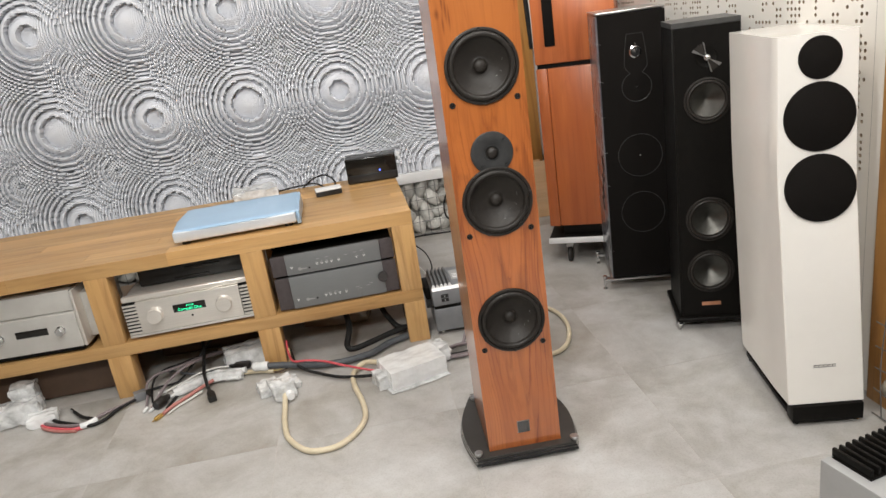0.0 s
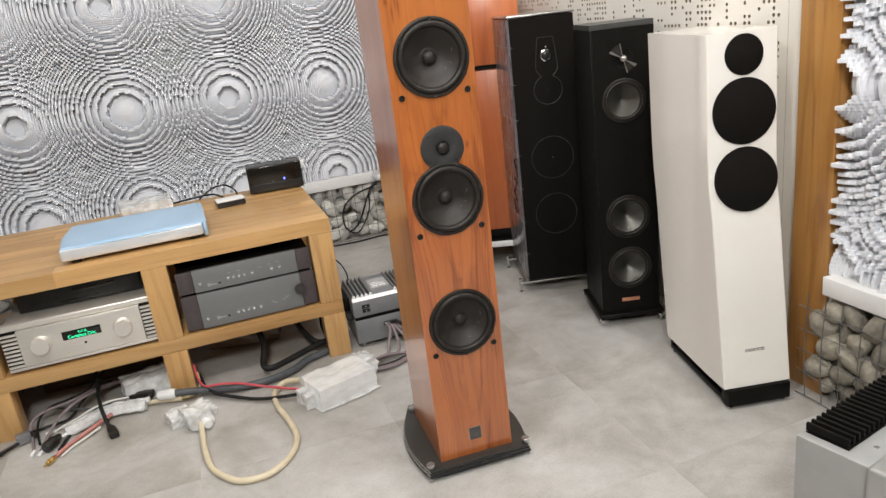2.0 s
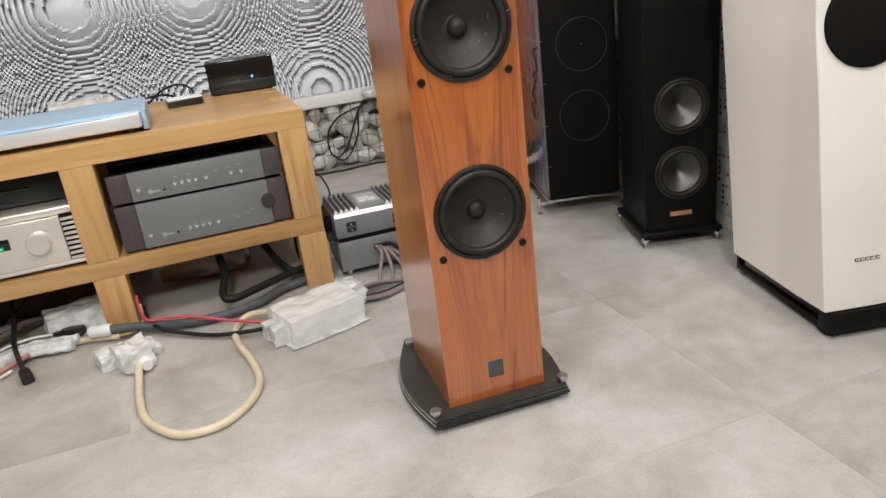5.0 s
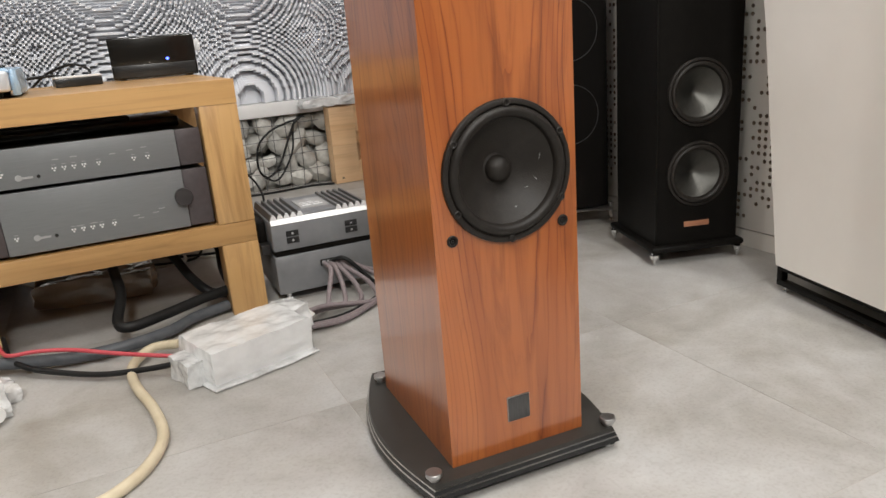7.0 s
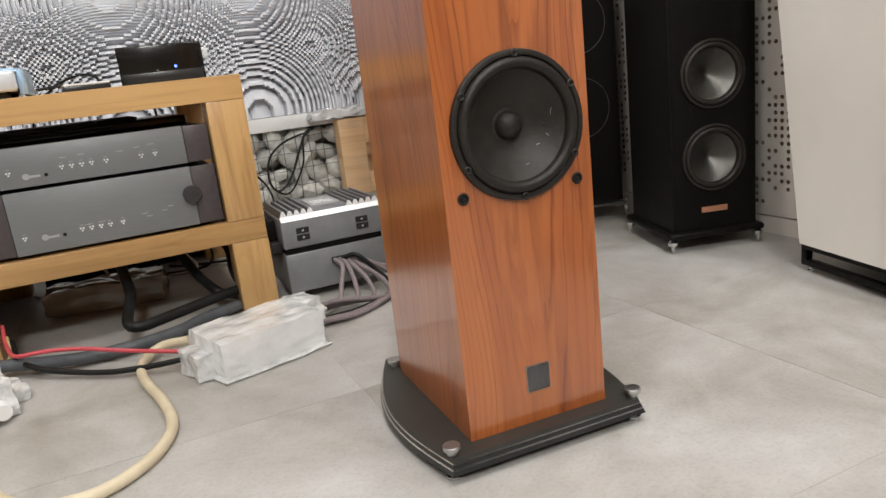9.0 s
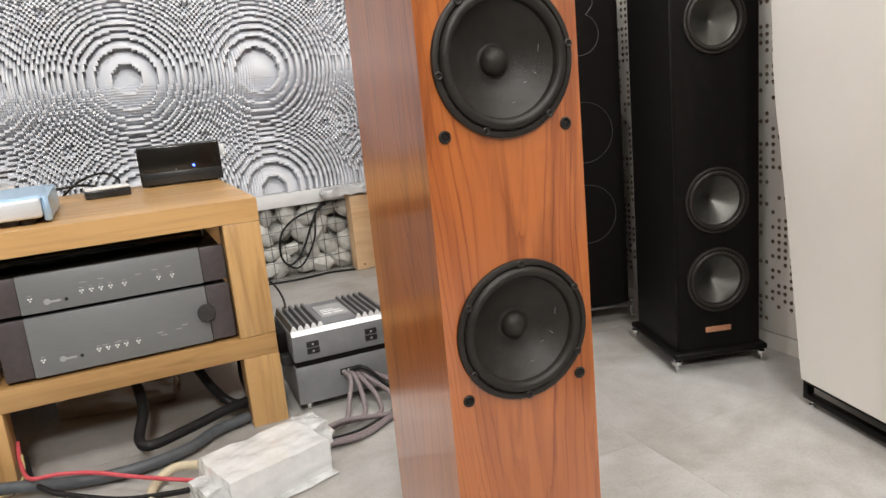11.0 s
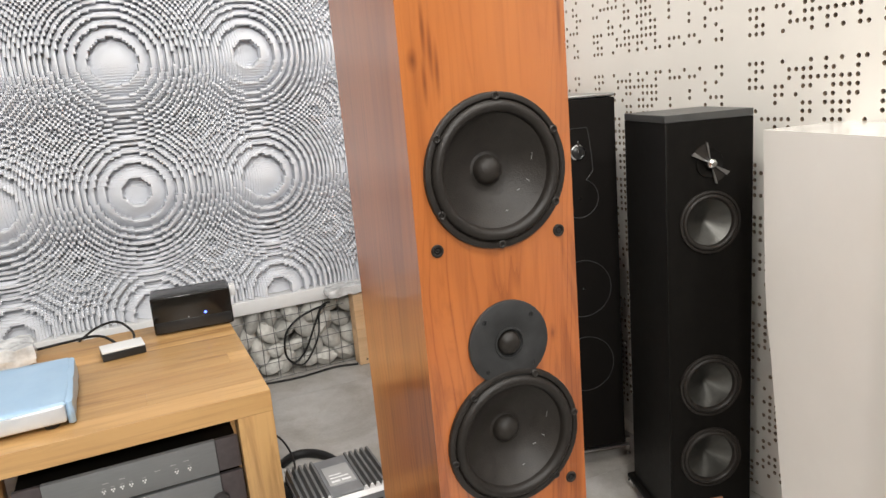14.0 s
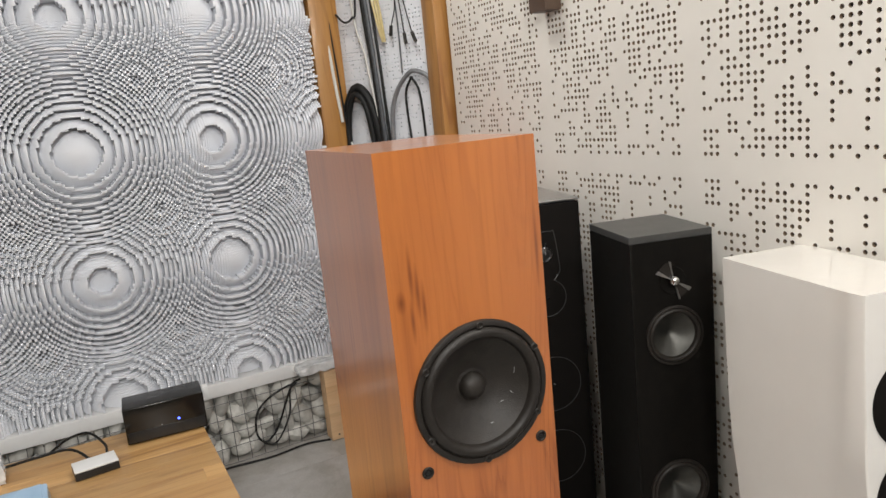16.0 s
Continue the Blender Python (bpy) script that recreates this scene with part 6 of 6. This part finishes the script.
hung("black cable bunched with the loop", [(0.012, 0.85, 0.04), (0.014, 1.05, 0.05), (0.020, 1.22, 0.05), (0.030, 1.30, 0.03)], 0.014, BLACK_CABLE)
hung("thin pale cable hanging inside the loop", [(0.085, 0.85, 0.03), (0.080, 1.05, 0.03), (0.062, 1.17, 0.03)], 0.005, WHITE_CABLE)
hung("thin dark cable crossing the loop", [(0.115, 0.90, 0.03), (0.145, 1.05, 0.03), (0.175, 1.17, 0.03)], 0.0045, GREY_CABLE)
hung("grey cable looped over a hook", [(0.258, 0.85, 0.0), (0.262, 1.14, 0.01), (0.290, 1.31, 0.015), (0.375, 1.405, 0.02), (0.435, 1.40, 0.015), (0.475, 1.365, 0.01)], 0.0085, CASE_GREY)
for k, u in enumerate((0.350, 0.415)):
    hung("thin black looped cable", [(u, 0.85, 0.0), (u, 1.10, 0.005), (u - 0.004 + 0.002 * k, 1.32, 0.012), (0.385, 1.392, 0.018)], 0.0045, BLACK_CABLE)
hung("brown cable hanging at the post", [(-0.005, 2.2, 0.055), (-0.006, 1.75, 0.058), (0.006, 1.50, 0.055), (0.020, 1.30, 0.05), (0.030, 0.95, 0.04)], 0.0135, BROWN)
hung("white cable hanging straight", [(0.018, 2.2, 0.06), (0.022, 1.70, 0.06), (0.036, 1.45, 0.06), (0.052, 1.25, 0.055)], 0.0065, WHITE_CABLE)
hung("thin black cable beside the white one", [(0.034, 2.2, 0.05), (0.036, 1.70, 0.05), (0.050, 1.40, 0.045), (0.058, 1.20, 0.04)], 0.0035, BLACK_CABLE)
hung("thick black cable hanging straight", [(0.185, 2.2, 0.02), (0.192, 1.70, 0.02), (0.210, 1.45, 0.02), (0.222, 1.2, 0.02), (0.225, 0.9, 0.01)], 0.0105, BLACK_CABLE)
hung("grey cable hanging straight", [(0.208, 2.2, 0.03), (0.212, 1.75, 0.03), (0.228, 1.45, 0.03), (0.236, 1.1, 0.02)], 0.0075, GREY_CABLE)
hung("black cable beside the grey one", [(0.228, 2.2, 0.02), (0.230, 1.75, 0.02), (0.246, 1.42, 0.02), (0.248, 1.1, 0.01)], 0.0055, BLACK_CABLE)
hung("pale cable crossing the corner", [(0.130, 2.2, 0.03), (0.140, 1.66, 0.02), (0.175, 1.50, 0.02), (0.20, 1.35, 0.025), (0.228, 1.15, 0.02)], 0.0045, WHITE_CABLE)
hung("thin black cable in a slack curve", [(0.06, 1.66, 0.03), (0.10, 1.625, 0.03), (0.14, 1.635, 0.03), (0.165, 1.69, 0.03), (0.17, 2.1, 0.02)], 0.004, BLACK_CABLE)
for k in range(3):
    hung("clear gold cable hanging in a bunch", [(0.236 + 0.016 * k, 2.2, 0.035), (0.240 + 0.014 * k, 1.80, 0.035), (0.258 + 0.012 * k, 1.62, 0.03), (0.272 + 0.004 * k, 1.53, 0.02)], 0.0048, CLEAR_CABLE)
for k, (u, z) in enumerate(((0.318, 1.58), (0.375, 1.545), (0.410, 1.545))):
    hung("thin cable ending in a black connector", [(0.33 + 0.02 * k, 2.2, 0.02), (0.335 + 0.01 * k, 1.80, 0.02), (0.345 + 0.02 * k, 1.66, 0.02), (u, z, 0.02)], 0.0022, BLACK_CABLE)
    hung("black connector hanging on a thin cable", [(u, z + 0.004, 0.02), (u - 0.006 + 0.01 * k, z - 0.034, 0.02)], 0.0065, RUBBER)
hung("thin grey cable reaching the hook", [(0.335, 1.80, 0.015), (0.345, 1.60, 0.015), (0.343, 1.41, 0.015)], 0.003, GREY_CABLE)

# ---- on the side wall and in the foreground ----
ob = thing("wall_box", "small dark brown box fixed to the bored boards", "box", 1.21, 2.53, 1.50, 0)
part("body", B(-0.055, -0.0005, -0.038, 0.038, 0.0, 0.17, 0.003), BROWN, ob)


def floor_amp():
    ob = thing("amplifier", "large silver power amplifier with black cooling fins on top", "amplifier", 0.672, 0.905, 0, 12)
    body = part("body", B(0.0, 0.42, -0.125, 0.0, 0.012, 0.300, 0.005), AMP_METAL, ob, "pale silver metal body")
    part("front_block", B(-0.012, 0.42, -0.34, -0.1255, 0.012, 0.308, 0.008, 3), AMP_METAL, ob, "pale silver metal body")
    part("fin_tray", B(0.018, 0.40, -0.082, -0.008, 0.3005, 0.3030), SATIN, body, "black tray")
    for k in range(26):
        part("fin", B(0.020 + 0.0146 * k, 0.0262 + 0.0146 * k, -0.080, -0.006, 0.3031, 0.318, 0.001), SATIN, body, "black cooling fin")
    for k in range(9):
        part("louvre", B(0.10, 0.36, -0.100 - 0.0 - 0.012 * k - 0.035, -0.0955 - 0.012 * k - 0.035, 0.3082, 0.3100), LEGEND, body)
    for x in (0.06, 0.2):
        part("screw", disc(bmesh.new(), 0.004, 0.0012, Matrix.Translation((x, -0.104, 0.3002)), 12, 0.0003), STEEL, body)
    for x in (0.04, 0.38):
        for y in (-0.29, -0.04):
            part("foot", disc(bmesh.new(), 0.02, 0.0122, Matrix.Translation((x, y, 0)), 20), RUBBER, ob)


floor_amp()
